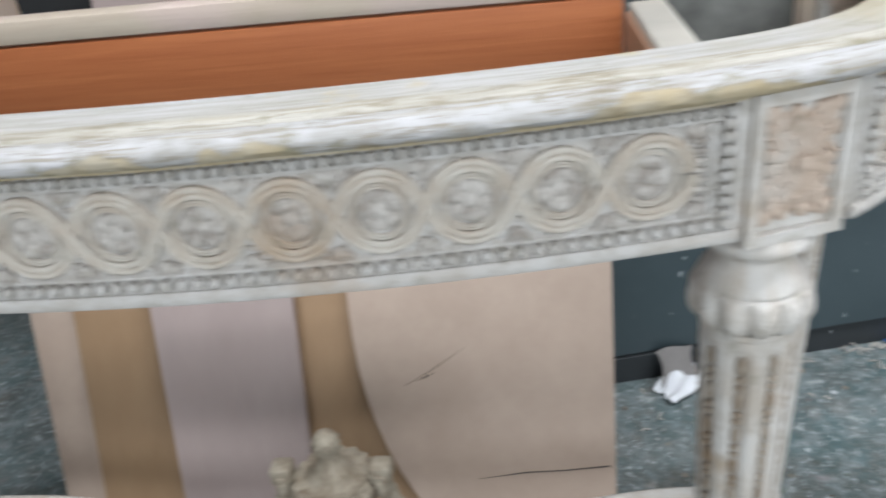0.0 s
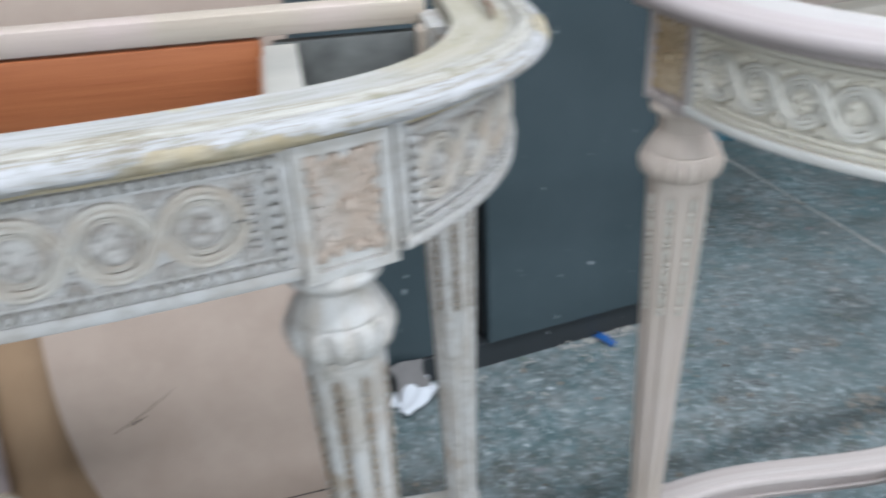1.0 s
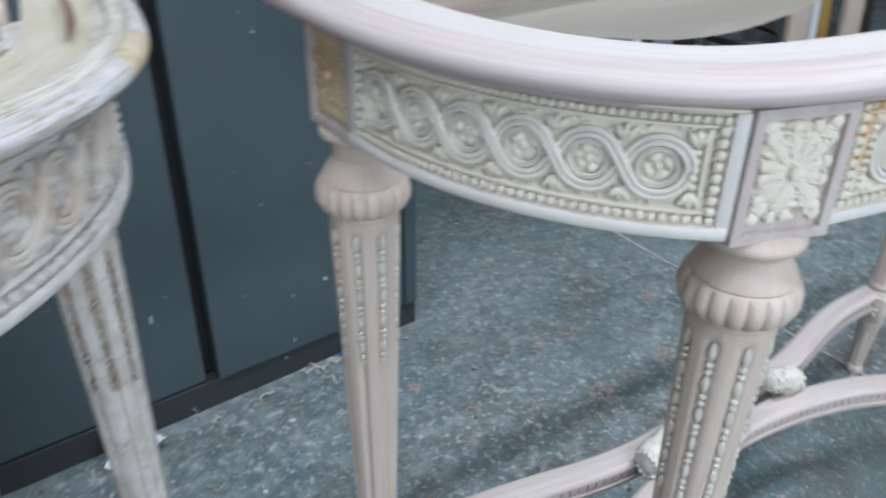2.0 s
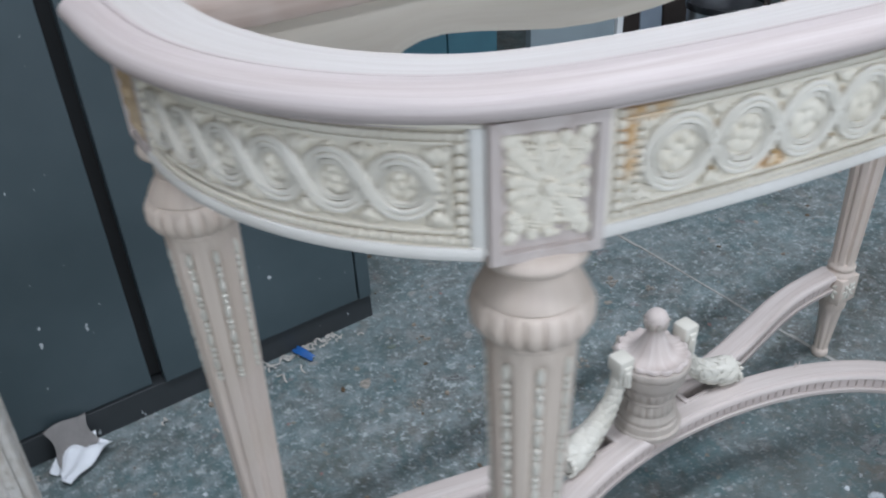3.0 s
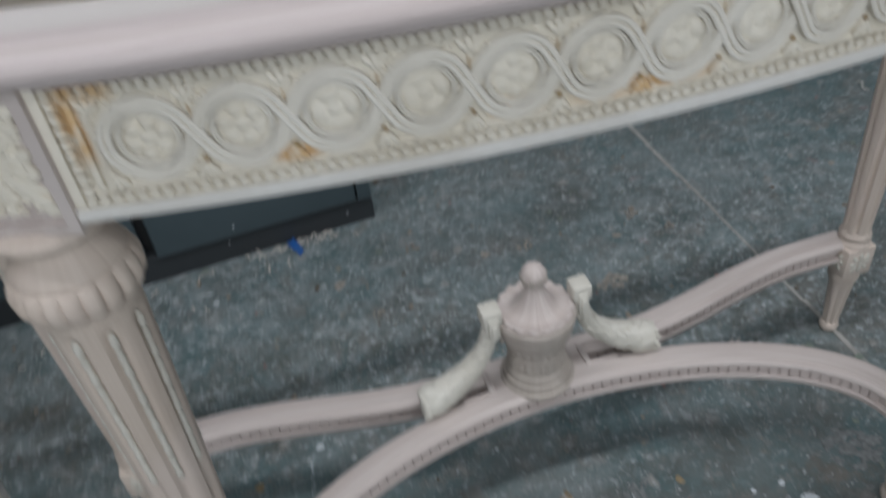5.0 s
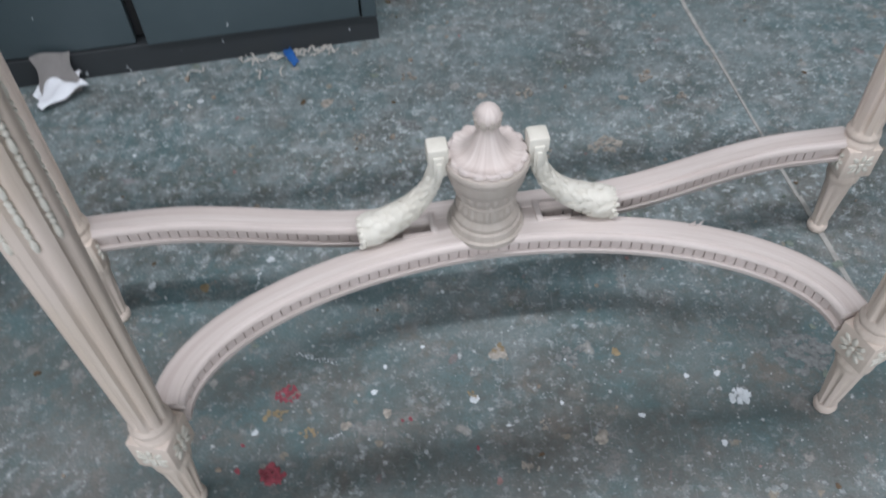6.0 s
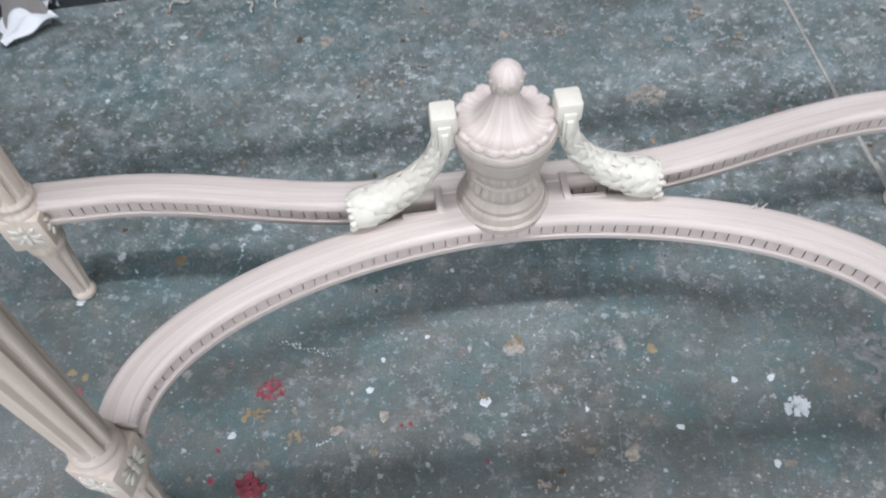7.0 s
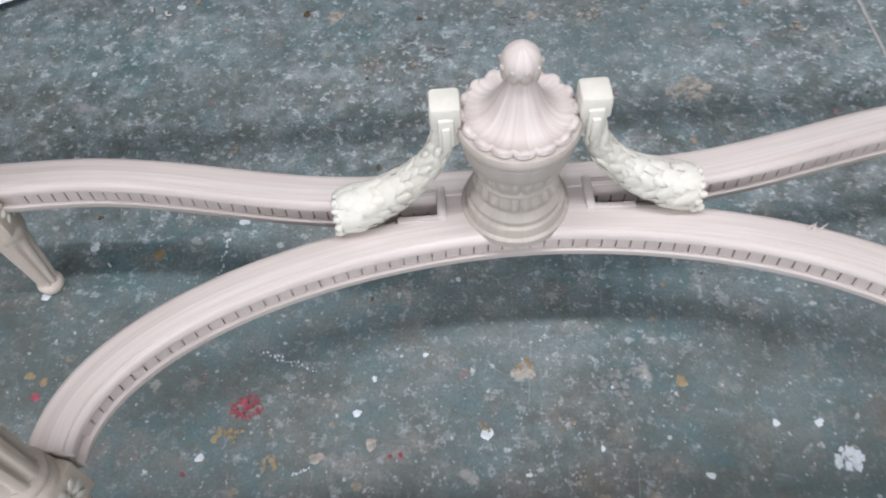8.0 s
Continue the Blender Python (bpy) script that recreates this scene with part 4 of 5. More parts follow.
def urn(table, cx, cy, mats, seed):
    rng = random.Random(seed)
    t = STRETCH_TOP
    plate = bmesh.new()
    lathe(plate, [(0.0475, t - 0.006), (0.0475, t + 0.0008), (0.0462, t + 0.0021), (0.0442, t + 0.0023), (0.0436, t + 0.0041), (0.0438, t + 0.0092), (0.0425, t + 0.0122), (0.0398, t + 0.0134), (0.0392, t + 0.0160), (0.0402, t + 0.0190), (0.0388, t + 0.0219), (0.0355, t + 0.0243), (0.0342, t + 0.0277)], 56, (cx, cy, 0))
    part("urn_base", plate, mats["urn"], table)
    lob = lambda k, depth, z0, z1: (lambda r, a, z: r - depth * (1 - abs(math.cos(k * a)) ** 0.7) * (1.0 if z0 < z < z1 else 0.0))
    body = bmesh.new()
    lathe(body, [(0.0345, t + 0.0270), (0.0362, t + 0.0290), (0.0372, t + 0.0325), (0.0370, t + 0.0365), (0.0356, t + 0.0410), (0.0338, t + 0.0450), (0.0352, t + 0.0462), (0.0360, t + 0.0480), (0.0352, t + 0.0500), (0.0340, t + 0.0508),
                 (0.0352, t + 0.0525), (0.0378, t + 0.0570), (0.0394, t + 0.0620), (0.0398, t + 0.0665), (0.0388, t + 0.0690), (0.0398, t + 0.0702), (0.0420, t + 0.0730), (0.0442, t + 0.0775), (0.0458, t + 0.0830), (0.0467, t + 0.0890),
                 (0.0470, t + 0.0945), (0.0458, t + 0.0958), (0.0480, t + 0.0972), (0.0497, t + 0.0998), (0.0501, t + 0.1030), (0.0499, t + 0.1066), (0.0487, t + 0.1092), (0.0440, t + 0.1100)], 96, (cx, cy, 0),
          lambda r, a, z: lob(11, 0.0030, t + 0.028, t + 0.0445)(lob(11, 0.0032, t + 0.0515, t + 0.0685)(r, a, z), a, z))
    part("urn_body", body, mats["urn"], table)
    lid = bmesh.new()
    scal = lambda r, a, z: r * (1 - (0.075 * (1 - abs(math.cos(8 * a)) ** 0.55) if r > 0.0425 else 0.022 * (0.5 + 0.5 * math.cos(16 * a)) if r > 0.0135 else 0))
    lathe(lid, [(0.0425, t + 0.1094), (0.0462, t + 0.1100), (0.0474, t + 0.1120), (0.0462, t + 0.1147), (0.0436, t + 0.1159), (0.0400, t + 0.1145), (0.0350, t + 0.1137), (0.0300, t + 0.1153), (0.0254, t + 0.1191), (0.0214, t + 0.1244),
                (0.0180, t + 0.1307), (0.0152, t + 0.1371), (0.0130, t + 0.1424), (0.0116, t + 0.1468), (0.0112, t + 0.1507), (0.0120, t + 0.1536)], 160, (cx, cy, 0), scal)
    top = part("lid", lid, mats["finial"], table)
    curls = bmesh.new()
    for k in range(16):
        a = 2 * math.pi * k / 16
        add_blob(curls, (cx + 0.0440 * math.cos(a), cy + 0.0440 * math.sin(a), t + 0.1155), (0.0030, 0.0050, 0.0016), Matrix.Rotation(a, 4, "Z"), 4, 8)
    part("leaf_border", curls, mats["finial"], top, kind="stuff")
    ball = bmesh.new()
    lathe(ball, [(0.0105, t + 0.1516), (0.0128, t + 0.1531), (0.0110, t + 0.1550)] + [(0.0150 * math.sin(a), t + 0.1652 - 0.0150 * math.cos(a)) for a in np.linspace(0.75, 2.95, 12)] + [(0.0018, t + 0.1796)], 32, (cx, cy, 0))
    crown = bmesh.new()
    for k in range(9):
        a = 2 * math.pi * k / 9
        add_blob(crown, (cx + 0.0132 * math.cos(a), cy + 0.0132 * math.sin(a), t + 0.1599), (0.0030, 0.0048, 0.0072), Matrix.Rotation(a, 4, "Z"), 4, 7)
        add_blob(crown, (cx + 0.0152 * math.cos(a), cy + 0.0152 * math.sin(a), t + 0.1654), (0.0022, 0.0026, 0.0024), Matrix.Rotation(a, 4, "Z"), 4, 6)
    part("ball_finial", ball, mats["finial"], top)
    part("leaf_crown", crown, mats["urn"], top, kind="stuff")
    for side in (1, -1):
        bm = bmesh.new()
        bx = cx + side * 0.0570
        add_box(bm, (bx, cy - 0.001, 0.3085), (0.0245, 0.0250, 0.0225), 0, 0.0036)
        add_box(bm, (bx, cy - 0.002, 0.2885), (0.019, 0.018, 0.024), 0, 0.0015)
        add_box(bm, (bx, cy - 0.0125, 0.2950), (0.0125, 0.007, 0.030), 0, 0.0015)
        add_box(bm, (bx, cy - 0.0155, 0.2910), (0.0065, 0.006, 0.024), 0, 0.0012)
        add_box(bm, (cx + side * 0.0490, cy, 0.281), (0.010, 0.010, 0.016), 0, 0.001)
        bracket = part("scroll_bracket", bm, mats["bracket"], table)
        leaf_swag(bracket, side, cx, cy, mats, rng)


def console_table(name, label, m, mats, seed, worn):
    table = thing(name, label, "console table", m, "half-round console tables")
    # carved friezes
    half = 0.368 if worn else 0.3635
    deep = 0.76 if worn else 0.8
    frieze(table, front_line(half), 14, 0.0472 if worn else 0.0482, mats, seed, deep, (1, -1) if worn else (0.2, 1), 0.0117 if worn else 0.0)
    left = side_line()
    frieze(table, left, 6, 0.0422 if worn else 0.0408, mats, seed + 1, deep, (1, 1), 0.0 if worn else -0.0045)
    frieze(table, mirrored(left), 6, 0.0422, mats, seed + 2, deep, (-1, -1))
    # blocks and legs
    ft = math.radians(-19)
    for sx in (-1, 1):
        corner_block(table, (sx * (0.387 if worn else 0.385), -0.283), sx * -ft, (0.060 if worn else 0.068, 0.058, 0.7245, Z_HIGH), mats, seed + 5 + sx)
        corner_block(table, (sx * 0.516, -0.009), 0.0, (0.058, 0.068, 0.7245, Z_HIGH), mats, seed + 9 + sx, (0.0, -sx * -math.pi / 2))
        leg(table, (sx * (0.383 if worn else 0.386), -0.286), sx * -ft, mats, worn, 0.0, sx * 0.006)
        leg(table, (sx * (0.503 if worn else 0.5135), 0.0), 0.0, mats, worn, 0.013)
    # top moulding with its raised lip, and the flat seat inside it
    line = even(whole_line(0.043), 520 if worn else 190)
    reach, start = (0.015, 0.40) if worn else (0.007, 0.46)
    line[:, 0] += np.sign(line[:, 0]) * reach * np.clip((np.abs(line[:, 0]) - start) / 0.10, 0, 1)
    for _ in range(330 if worn else 44):
        line[1:-1] = (line[:-2] + 2 * line[1:-1] + line[2:]) / 4
    n = out_normals(line, 110 if worn else 14)
    mo = bmesh.new()
    profile = [(-0.014, 0.809), (0.003, 0.809), (0.0035, 0.8125), (0.0065, 0.8135), (0.011, 0.8142), (0.0160, 0.8165), (0.0188, 0.8202), (0.0188, 0.8242), (0.0165, 0.8282), (0.0120, 0.8308), (0.0080, 0.8318), (0.0072, 0.8292),
               (0.0062, 0.8322), (0.0035, 0.8346), (0.0005, 0.8356), (-0.0035, 0.8356), (-0.0052, 0.8336), (-0.0060, 0.8308), (-0.014, 0.8305)]
    if not worn:
        profile = profile[:7] + [(0.0186, 0.8245), (0.0165, 0.8282), (0.0130, 0.8308), (0.0085, 0.8326), (0.0035, 0.8337), (-0.0020, 0.8340), (-0.0062, 0.8337), (-0.0074, 0.8316), (-0.0086, 0.8331), (-0.0120, 0.8327), (-0.0128, 0.8306), (-0.0140, 0.8305)]
    low = 0.90 if worn else 1.0
    rows = [(d, 0.809 + (z - 0.809) * low) for d, z in profile]
    sweep_plan(mo, line, rows, n)
    if worn:
        for v in mo.verts:
            q = noise.noise(v.co * 45) + 0.5 * noise.noise(v.co * 110)
            v.co += Vector((0, 0, 1)) * q * 0.0007
            v.co.x *= 1 + q * 0.0012
            v.co.y *= 1 + q * 0.0016
    part("top_moulding", mo, mats["mould"], table)
    seat = bmesh.new()
    top, rows = 0.809 + 0.0213 * low, []
    for (x, y), (nx, ny) in zip(line, n):
        wide = float(np.interp(abs(x), (0.30, 0.42, 0.50, 0.54), (0.046, 0.050, 0.052, 0.056) if worn else (0.050, 0.050, 0.052, 0.056)))
        rows.append([seat.verts.new((x - nx * d, y - ny * d, z)) for d, z in ((0.0142, 0.812), (0.0142, top), (wide, top), (wide, 0.812))])
    grid_faces(seat, rows, True, False, True, [1.4 * k / len(rows) for k in range(len(rows))], [0, 0.02, 0.06, 0.08, 0.12])
    part("seat_ring", seat, mats["seat"], table)
    # back of the frame
    bt = bmesh.new()
    add_box(bt, (0, 0.031, 0.8130 if worn else 0.8105), (0.985, 0.030 if worn else 0.026, 0.022 if worn else 0.0415), 0, 0.0015)
    part("top_batten", bt, mats["batten"], table)
    # stretchers
    front = [(0.380 * math.cos(a), -0.266 + 0.184 * (1 - abs(math.cos(a)) ** 1.86) ** 0.5) for a in np.linspace(math.pi, 0, 120)]
    smooth = lambda f: f * f * (3 - 2 * f)
    back = [(x, 0.009 - 0.048 * smooth(min(1, max(0, (0.43 - abs(x)) / 0.31)))) for x in np.linspace(-0.50, 0.50, 100)]
    stretcher(table, "front_stretcher", front, mats)
    stretcher(table, "back_stretcher", back, mats)
    plate = bmesh.new()
    mid_x = 0.012 if worn else -0.005
    add_box(plate, (mid_x, -0.061, STRETCH_TOP - 0.0165), (0.13, 0.05, 0.030), 0, 0.002)
    centre = part("centre_plate", plate, mats["rail"], table)
    for sx in (-1, 1):
        for dx, dy, dz, size in ((0.0655, -0.0605, 0.0020, (0.008, 0.036, 0.008)), (0.0865, -0.0765, 0.0022, (0.036, 0.006, 0.0076)), (0.0865, -0.0475, 0.0022, (0.036, 0.006, 0.0076))):
            part("slot_rim", box_mesh((mid_x + sx * dx, dy, STRETCH_TOP - dz), size, 0, 0.0012), mats["rail"], centre)
    urn(table, mid_x, -0.062, mats, seed + 20)
    if not worn:
        torn = bmesh.new()
        for k, (dx, dy, dz) in enumerate(((0.006, 0.002, 0.007), (0.010, -0.002, 0.004), (0.002, 0.003, 0.008), (-0.005, 0.001, 0.005), (0.008, 0.004, 0.003))):
            p0 = Vector((0.2365 + 0.003 * k, -0.1160, STRETCH_TOP - 0.001))
            add_tube(torn, [p0, p0 + Vector((dx, dy, dz)) * 0.5, p0 + Vector((dx, dy, dz))], [0.0009, 0.0007, 0.0002], 5)
        part("splinter", torn, mats["rail"], table, kind="stuff")
    return table


# ---- the room ----
def structure(name, bm, mat, label, category, smooth=False):
    return tagged(part(name, bm, mat, None, "", smooth), label, category, "", "structure")


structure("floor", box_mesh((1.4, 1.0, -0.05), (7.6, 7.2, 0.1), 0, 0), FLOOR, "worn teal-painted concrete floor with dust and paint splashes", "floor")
for nm, c, sz in (("wall_north", (1.4, 4.65, 1.5), (7.6, 0.1, 3.0)), ("wall_west", (-2.45, 1.0, 1.5), (0.1, 7.2, 3.0)), ("wall_east", (5.25, 1.0, 1.5), (0.1, 7.2, 3.0))):
    structure(nm, box_mesh(c, sz, 0, 0), WALL_PAINT, "plain light grey workshop wall", "wall")
# unseen wall pieces round the opening made for the added front lamp
for nm, c, sz in (("wall_south", (-1.7, -2.65, 1.5), (1.4, 0.1, 3.0)), ("wall_south_return", (4.7, -2.65, 1.5), (1.0, 0.1, 3.0)), ("wall_south_lintel", (1.6, -2.65, 2.65), (5.2, 0.1, 0.7)), ("wall_south_parapet", (1.6, -2.65, 0.3), (5.2, 0.1, 0.6))):
    structure(nm, box_mesh(c, sz, 0, 0), WALL_PAINT, "plain light grey wall round the opening of an added front lamp", "wall")
structure("ceiling", box_mesh((1.4, 1.0, 3.05), (7.6, 7.2, 0.1), 0, 0), CEILING_PAINT, "plain pale workshop ceiling", "ceiling")

# pale joint line across the concrete
jl = bmesh.new()
for i in range(26):
    y0 = -1.0 + i * 0.13
    x0 = 1.935 + (1.711 - (y0 + 0.065)) * 0.139
    add_box(jl, (x0 + 0.0015 * math.sin(i * 2.1), y0 + 0.065, 0.0006), (0.0062 + 0.0018 * math.sin(i * 1.3), 0.132, 0.0018), math.radians(7.9), 0)
tagged(part("floor_joint", jl, JOINT, None, "", False), "thin pale joint line across the painted floor", "floor joint", "", "structure")

# ---- the two tables ----
RAW = dict(ground=CREAM, fillet=WHITE_LIP, band=RIBBON_CREAM, flower=CREAM, block=PINK_WOOD, block_carving=CREAM, end_carving=TAN_CARVING, leg=LEG_WOOD, bead=CREAM_PLAIN, joint_carving=CREAM_PLAIN, rail=PINK_WOOD, dentil=DENTIL_WOOD,
           urn=URN_WOOD, finial=PINK_WOOD, bracket=CREAM_PLAIN, swag=CREAM_PLAIN, mould=MOULD_WOOD, seat=SEAT_WOOD, batten=RAW_BATTEN)
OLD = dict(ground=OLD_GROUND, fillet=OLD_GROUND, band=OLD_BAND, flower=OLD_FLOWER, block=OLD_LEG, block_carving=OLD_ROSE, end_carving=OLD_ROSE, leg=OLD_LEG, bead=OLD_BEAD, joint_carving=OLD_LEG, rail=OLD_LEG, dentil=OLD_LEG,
           urn=OLD_URN, finial=OLD_URN, bracket=OLD_URN, swag=OLD_URN, mould=OLD_MOULD, seat=OLD_TOP, batten=BATTEN_WOOD)
B_PLACE = pose(1.5025, 1.0792, 0, 0, 0, 7.5)
A_PLACE = pose(0.2653, 1.0714, 0, 0, 0, -1.2)
raw_table = console_table("console_table", "unfinished half-round console table, pink raw beech with cream carved ornament", B_PLACE, RAW, 11, False)
old_table = console_table("console_table", "old half-round console table in worn chalky white paint", A_PLACE, OLD, 51, True)

# the old table stands a finger's width taller on its feet, and its back rail has sunk
for ob in old_table.children_recursive:
    for v in ob.data.vertices:
        w = min(1.0, max(0.0, (-v.co.y - 0.08) / 0.23))
        front = float(np.interp(v.co.z, (0.0, 0.10, 0.70, 0.835), (0.0, 0.0125, 0.0120, 0.0128)))
        back = float(np.interp(v.co.z, (0.0, 0.10, 0.60, 0.70), (0.0, 0.0125, 0.0120, 0.0)))
        v.co.z += w * front + (1 - w) * back

# raw table: back board with a bow-shaped lower edge
xs = np.linspace(-0.49, 0.49, 120)


def board_edge(x):
    return float(np.interp(abs(x), (0, 0.05, 0.10, 0.15, 0.20, 0.24, 0.265, 0.285, 0.30, 0.32, 0.5), (0.711, 0.7125, 0.717, 0.7255, 0.735, 0.7405, 0.7402, 0.735, 0.7265, 0.7225, 0.7220)))


bb = bmesh.new()
bb.loops.layers.uv.verify()
cols = [[bb.verts.new((x, y, z)) for y, z in ((0.034, 0.793), (0.034, board_edge(x)), (0.048, board_edge(x)), (0.048, 0.793))] for x in xs]
grid_faces(bb, cols, True, False, True, list(xs), [0, 0.08, 0.094, 0.17, 0.19])
board = part("back_board", bb, BOARD_WOOD, raw_table)
fl = bmesh.new()
for x, z, w in ((-0.075, 0.770, 0.006), (-0.068, 0.7695, 0.004), (-0.038, 0.7605, 0.006), (0.006, 0.772, 0.004), (0.21, 0.764, 0.005)):
    add_blob(fl, (x, 0.0340, z), (w, 0.0006, 0.0010), Matrix.Rotation(0.1, 4, "Y"), 3, 6)
part("grain_fleck", fl, DARK_BROWN, board, kind="stuff")

# old table: mahogany back rail, cross rail and post inside the frame
bm = box_mesh((-0.06, 0.024, 0.746), (0.80, 0.016, 0.106), 0, 0.001)
part("back_rail", bm, MAHOGANY, old_table, "orange-brown mahogany rail")
bm = box_mesh((0.425, 0.024, 0.744), (0.15, 0.014, 0.102), 0, 0.001)
part("back_rail", bm, plain("weathered_rail", (0.21, 0.215, 0.20), 0.7, 0.6, 14), old_table, "grey weathered rail")
bm = box_mesh((0.362, -0.13, 0.765), (0.030, 0.262, 0.066), math.radians(2), 0.001)
part("cross_rail", bm, plain("grey_rail", (0.50, 0.47, 0.41), 0.7, 0.2, 9), old_table)
bm = box_mesh((0.3455, -0.128, 0.762), (0.004, 0.25, 0.058), math.radians(2), 0.0005)
part("rail_facing", bm, wood("faded_mahogany", (0.50, 0.30, 0.20), (0.36, 0.19, 0.11), None, 0.55, (5, 90, 90)), old_table, "faded reddish-brown facing")
bm = box_mesh((0.4915, -0.01, 0.77), (0.022, 0.03, 0.07), 0, 0.001)
part("corner_post", bm, BATTEN_WOOD, old_table)

# ---- slate-grey cabinets behind the tables ----
ct = math.atan2(0.13, 0.714)
C0 = Vector((1.334, 1.649, 0))


def at_cab(along, out, z):
    """A place on the cabinet's front: metres left of its right corner, out towards the room, height."""
    return C0 + Vector((-math.cos(ct) * along + math.sin(ct) * out, -math.sin(ct) * along - math.cos(ct) * out, z))


cab = thing("tall_cabinet", "tall slate-grey painted cabinet with flush doors and dark plinth", "cabinet")


def cab_part(name, along, out, z, size, mat, parent, bevel=0.002):
    return part(name, box_mesh(at_cab(along, out, z), size, ct, bevel), mat, parent, smooth=False)


cab_part("carcass", 0.75, -0.30, 1.16, (1.49, 0.55, 2.2), GAP_BLACK, cab, 0.001)
cab_part("plinth", 0.745, -0.285, 0.0275, (1.49, 0.57, 0.055), PLINTH_GREY, cab, 0.001)
cab_part("end_stile", 0.0145, -0.008, 1.135, (0.027, 0.03, 2.16), DOOR_GREY, cab)
cab_part("top_panel", 0.745, -0.29, 2.27, (1.5, 0.58, 0.02), DOOR_GREY, cab)
cab_part("back_panel", 0.745, -0.582, 1.135, (1.49, 0.012, 2.25), DOOR_GREY, cab)
cab_part("door", 0.2245, -0.004, 1.135, (0.385, 0.022, 2.155), DOOR_GREY, cab)
cab_part("door", 0.66, -0.014, 1.135, (0.445, 0.02, 2.155), DOOR_GREY, cab)
cab_part("door", 1.125, -0.014, 1.135, (0.44, 0.02, 2.155), DOOR_GREY, cab)

# teal boarded screen beyond the cabinet
scr = thing("boarded_screen", "teal-painted boarded screen beyond the grey cabinet", "screen")
for i in range(5):
    part("board", box_mesh((1.34 + i * 0.165, 2.50 + 0.004 * (i % 2), 0.55), (0.163, 0.02, 1.1), 0.02, 0.002), TEAL, scr, smooth=False)
part("rail", box_mesh((1.67, 2.525, 1.0), (0.84, 0.03, 0.08), 0.02, 0.002), TEAL, scr, smooth=False)
grey = thing("flat_door", "pale grey flat door with a white edge leaning upright", "door")
part("leaf", box_mesh((2.33, 2.47, 0.6), (0.31, 0.03, 1.2), 0.02, 0.002), PALE_GREY, grey, smooth=False)
part("edge_strip", box_mesh((2.497, 2.465, 0.6), (0.022, 0.04, 1.2), 0.02, 0.002), WHITE_EDGE, grey, smooth=False)
STACK = ((2.60, 0.15, DARK_BROWN, "dark brown board leaning in the stack"), (2.74, 0.09, PALE_BLUE, "pale blue board leaning in the stack"), (2.86, 0.10, DARK_BROWN, "dark brown board leaning in the stack"),
         (3.03, 0.17, PALE_GREY, "grey-blue board leaning in the stack"), (3.19, 0.05, GOLD, "narrow gilt moulding standing in the stack"), (3.27, 0.06, DARK_BROWN, "dark brown board leaning in the stack"),
         (3.38, 0.10, BATTEN_WOOD, "pale bare board leaning in the stack"), (3.49, 0.035, WHITE_EDGE, "white strip standing in the stack"), (3.57, 0.05, GOLD, "narrow gilt moulding standing in the stack"),
         (3.68, 0.10, BATTEN_WOOD, "pale bare board leaning in the stack"), (3.79, 0.06, DARK_BROWN, "dark brown board leaning in the stack"))
for i, (x, w, mat, text) in enumerate(STACK):
    ob = part("leaning_board", box_mesh((x, 2.62 + 0.03 * (i % 3), 0.62), (w, 0.022, 1.24), 0, 0.002, Matrix.Rotation(math.radians(-4 - i % 3), 4, "X")), mat, None, "", False)
    tagged(ob, text, "board", "boards in the stack")
bucket = thing("bucket", "steel bucket with a black rim standing by the boards", "bucket")
bm = bmesh.new()
lathe(bm, [(0.0, 0.002), (0.10, 0.0), (0.102, 0.004), (0.115, 0.24), (0.112, 0.24), (0.099, 0.008), (0.0, 0.006)], 40, (2.78, 2.30, 0), None, False)
part("pail", bm, STEEL, bucket)
bm = bmesh.new()
lathe(bm, [(0.113, 0.235), (0.119, 0.236), (0.121, 0.247), (0.118, 0.256), (0.112, 0.254), (0.110, 0.246)], 40, (2.78, 2.30, 0), None, False)
part("rim", bm, BLACK, bucket)

# ---- boards leaning behind the old table ----
LEAN = math.radians(19)


def sheet(outline, y0, mat, text, thick=0.012):
    """A board cut to an outline of (x, height along the board), leaning back from the floor at y0."""
    bm = bmesh.new()
    front = [bm.verts.new((x, 0, h)) for x, h in outline]
    back = [bm.verts.new((x, thick, h)) for x, h in outline]
    bm.faces.new(front)
    bm.faces.new(list(reversed(back)))
    for i in range(len(outline)):
        k = (i + 1) % len(outline)
        bm.faces.new((front[i], back[i], back[k], front[k]))
    bmesh.ops.transform(bm, matrix=Matrix.Translation((0, y0, 0.004)) @ Matrix.Rotation(-LEAN, 4, "X"), verts=bm.verts)
    ob = part("plywood_sheet", bm, mat, None, "", False)
    return tagged(ob, text, "board", "boards behind the old table")


curve = [(0.258 + 0.22 * (1 - math.sin(a)), 0.38 * (1 - math.cos(a))) for a in np.linspace(0.05, math.pi / 2, 14)]
pink = sheet([(0.612, 0.0)] + curve + [(0.256, 0.60), (0.254, 0.98), (0.630, 0.98)], 1.150, PLY, "large pinkish plywood sheet with a curved edge, leaning on the cabinet")
sheet([(-0.146, 0.0), (0.40, 0.0), (0.40, 0.93), (-0.160, 0.93)], 1.166, PLY_TAN, "tan plywood board leaning behind the old table")
sheet([(-0.216, 0.0), (-0.09, 0.0), (-0.09, 0.90), (-0.246, 0.90)], 1.182, PLY, "pale plywood board half hidden by the tan board")
sheet([(-0.004, 0.0), (0.187, 0.0), (0.181, 0.95), (-0.042, 0.95)], 1.134, PLY_LILAC, "narrow lilac-grey plywood board leaning behind the old table")

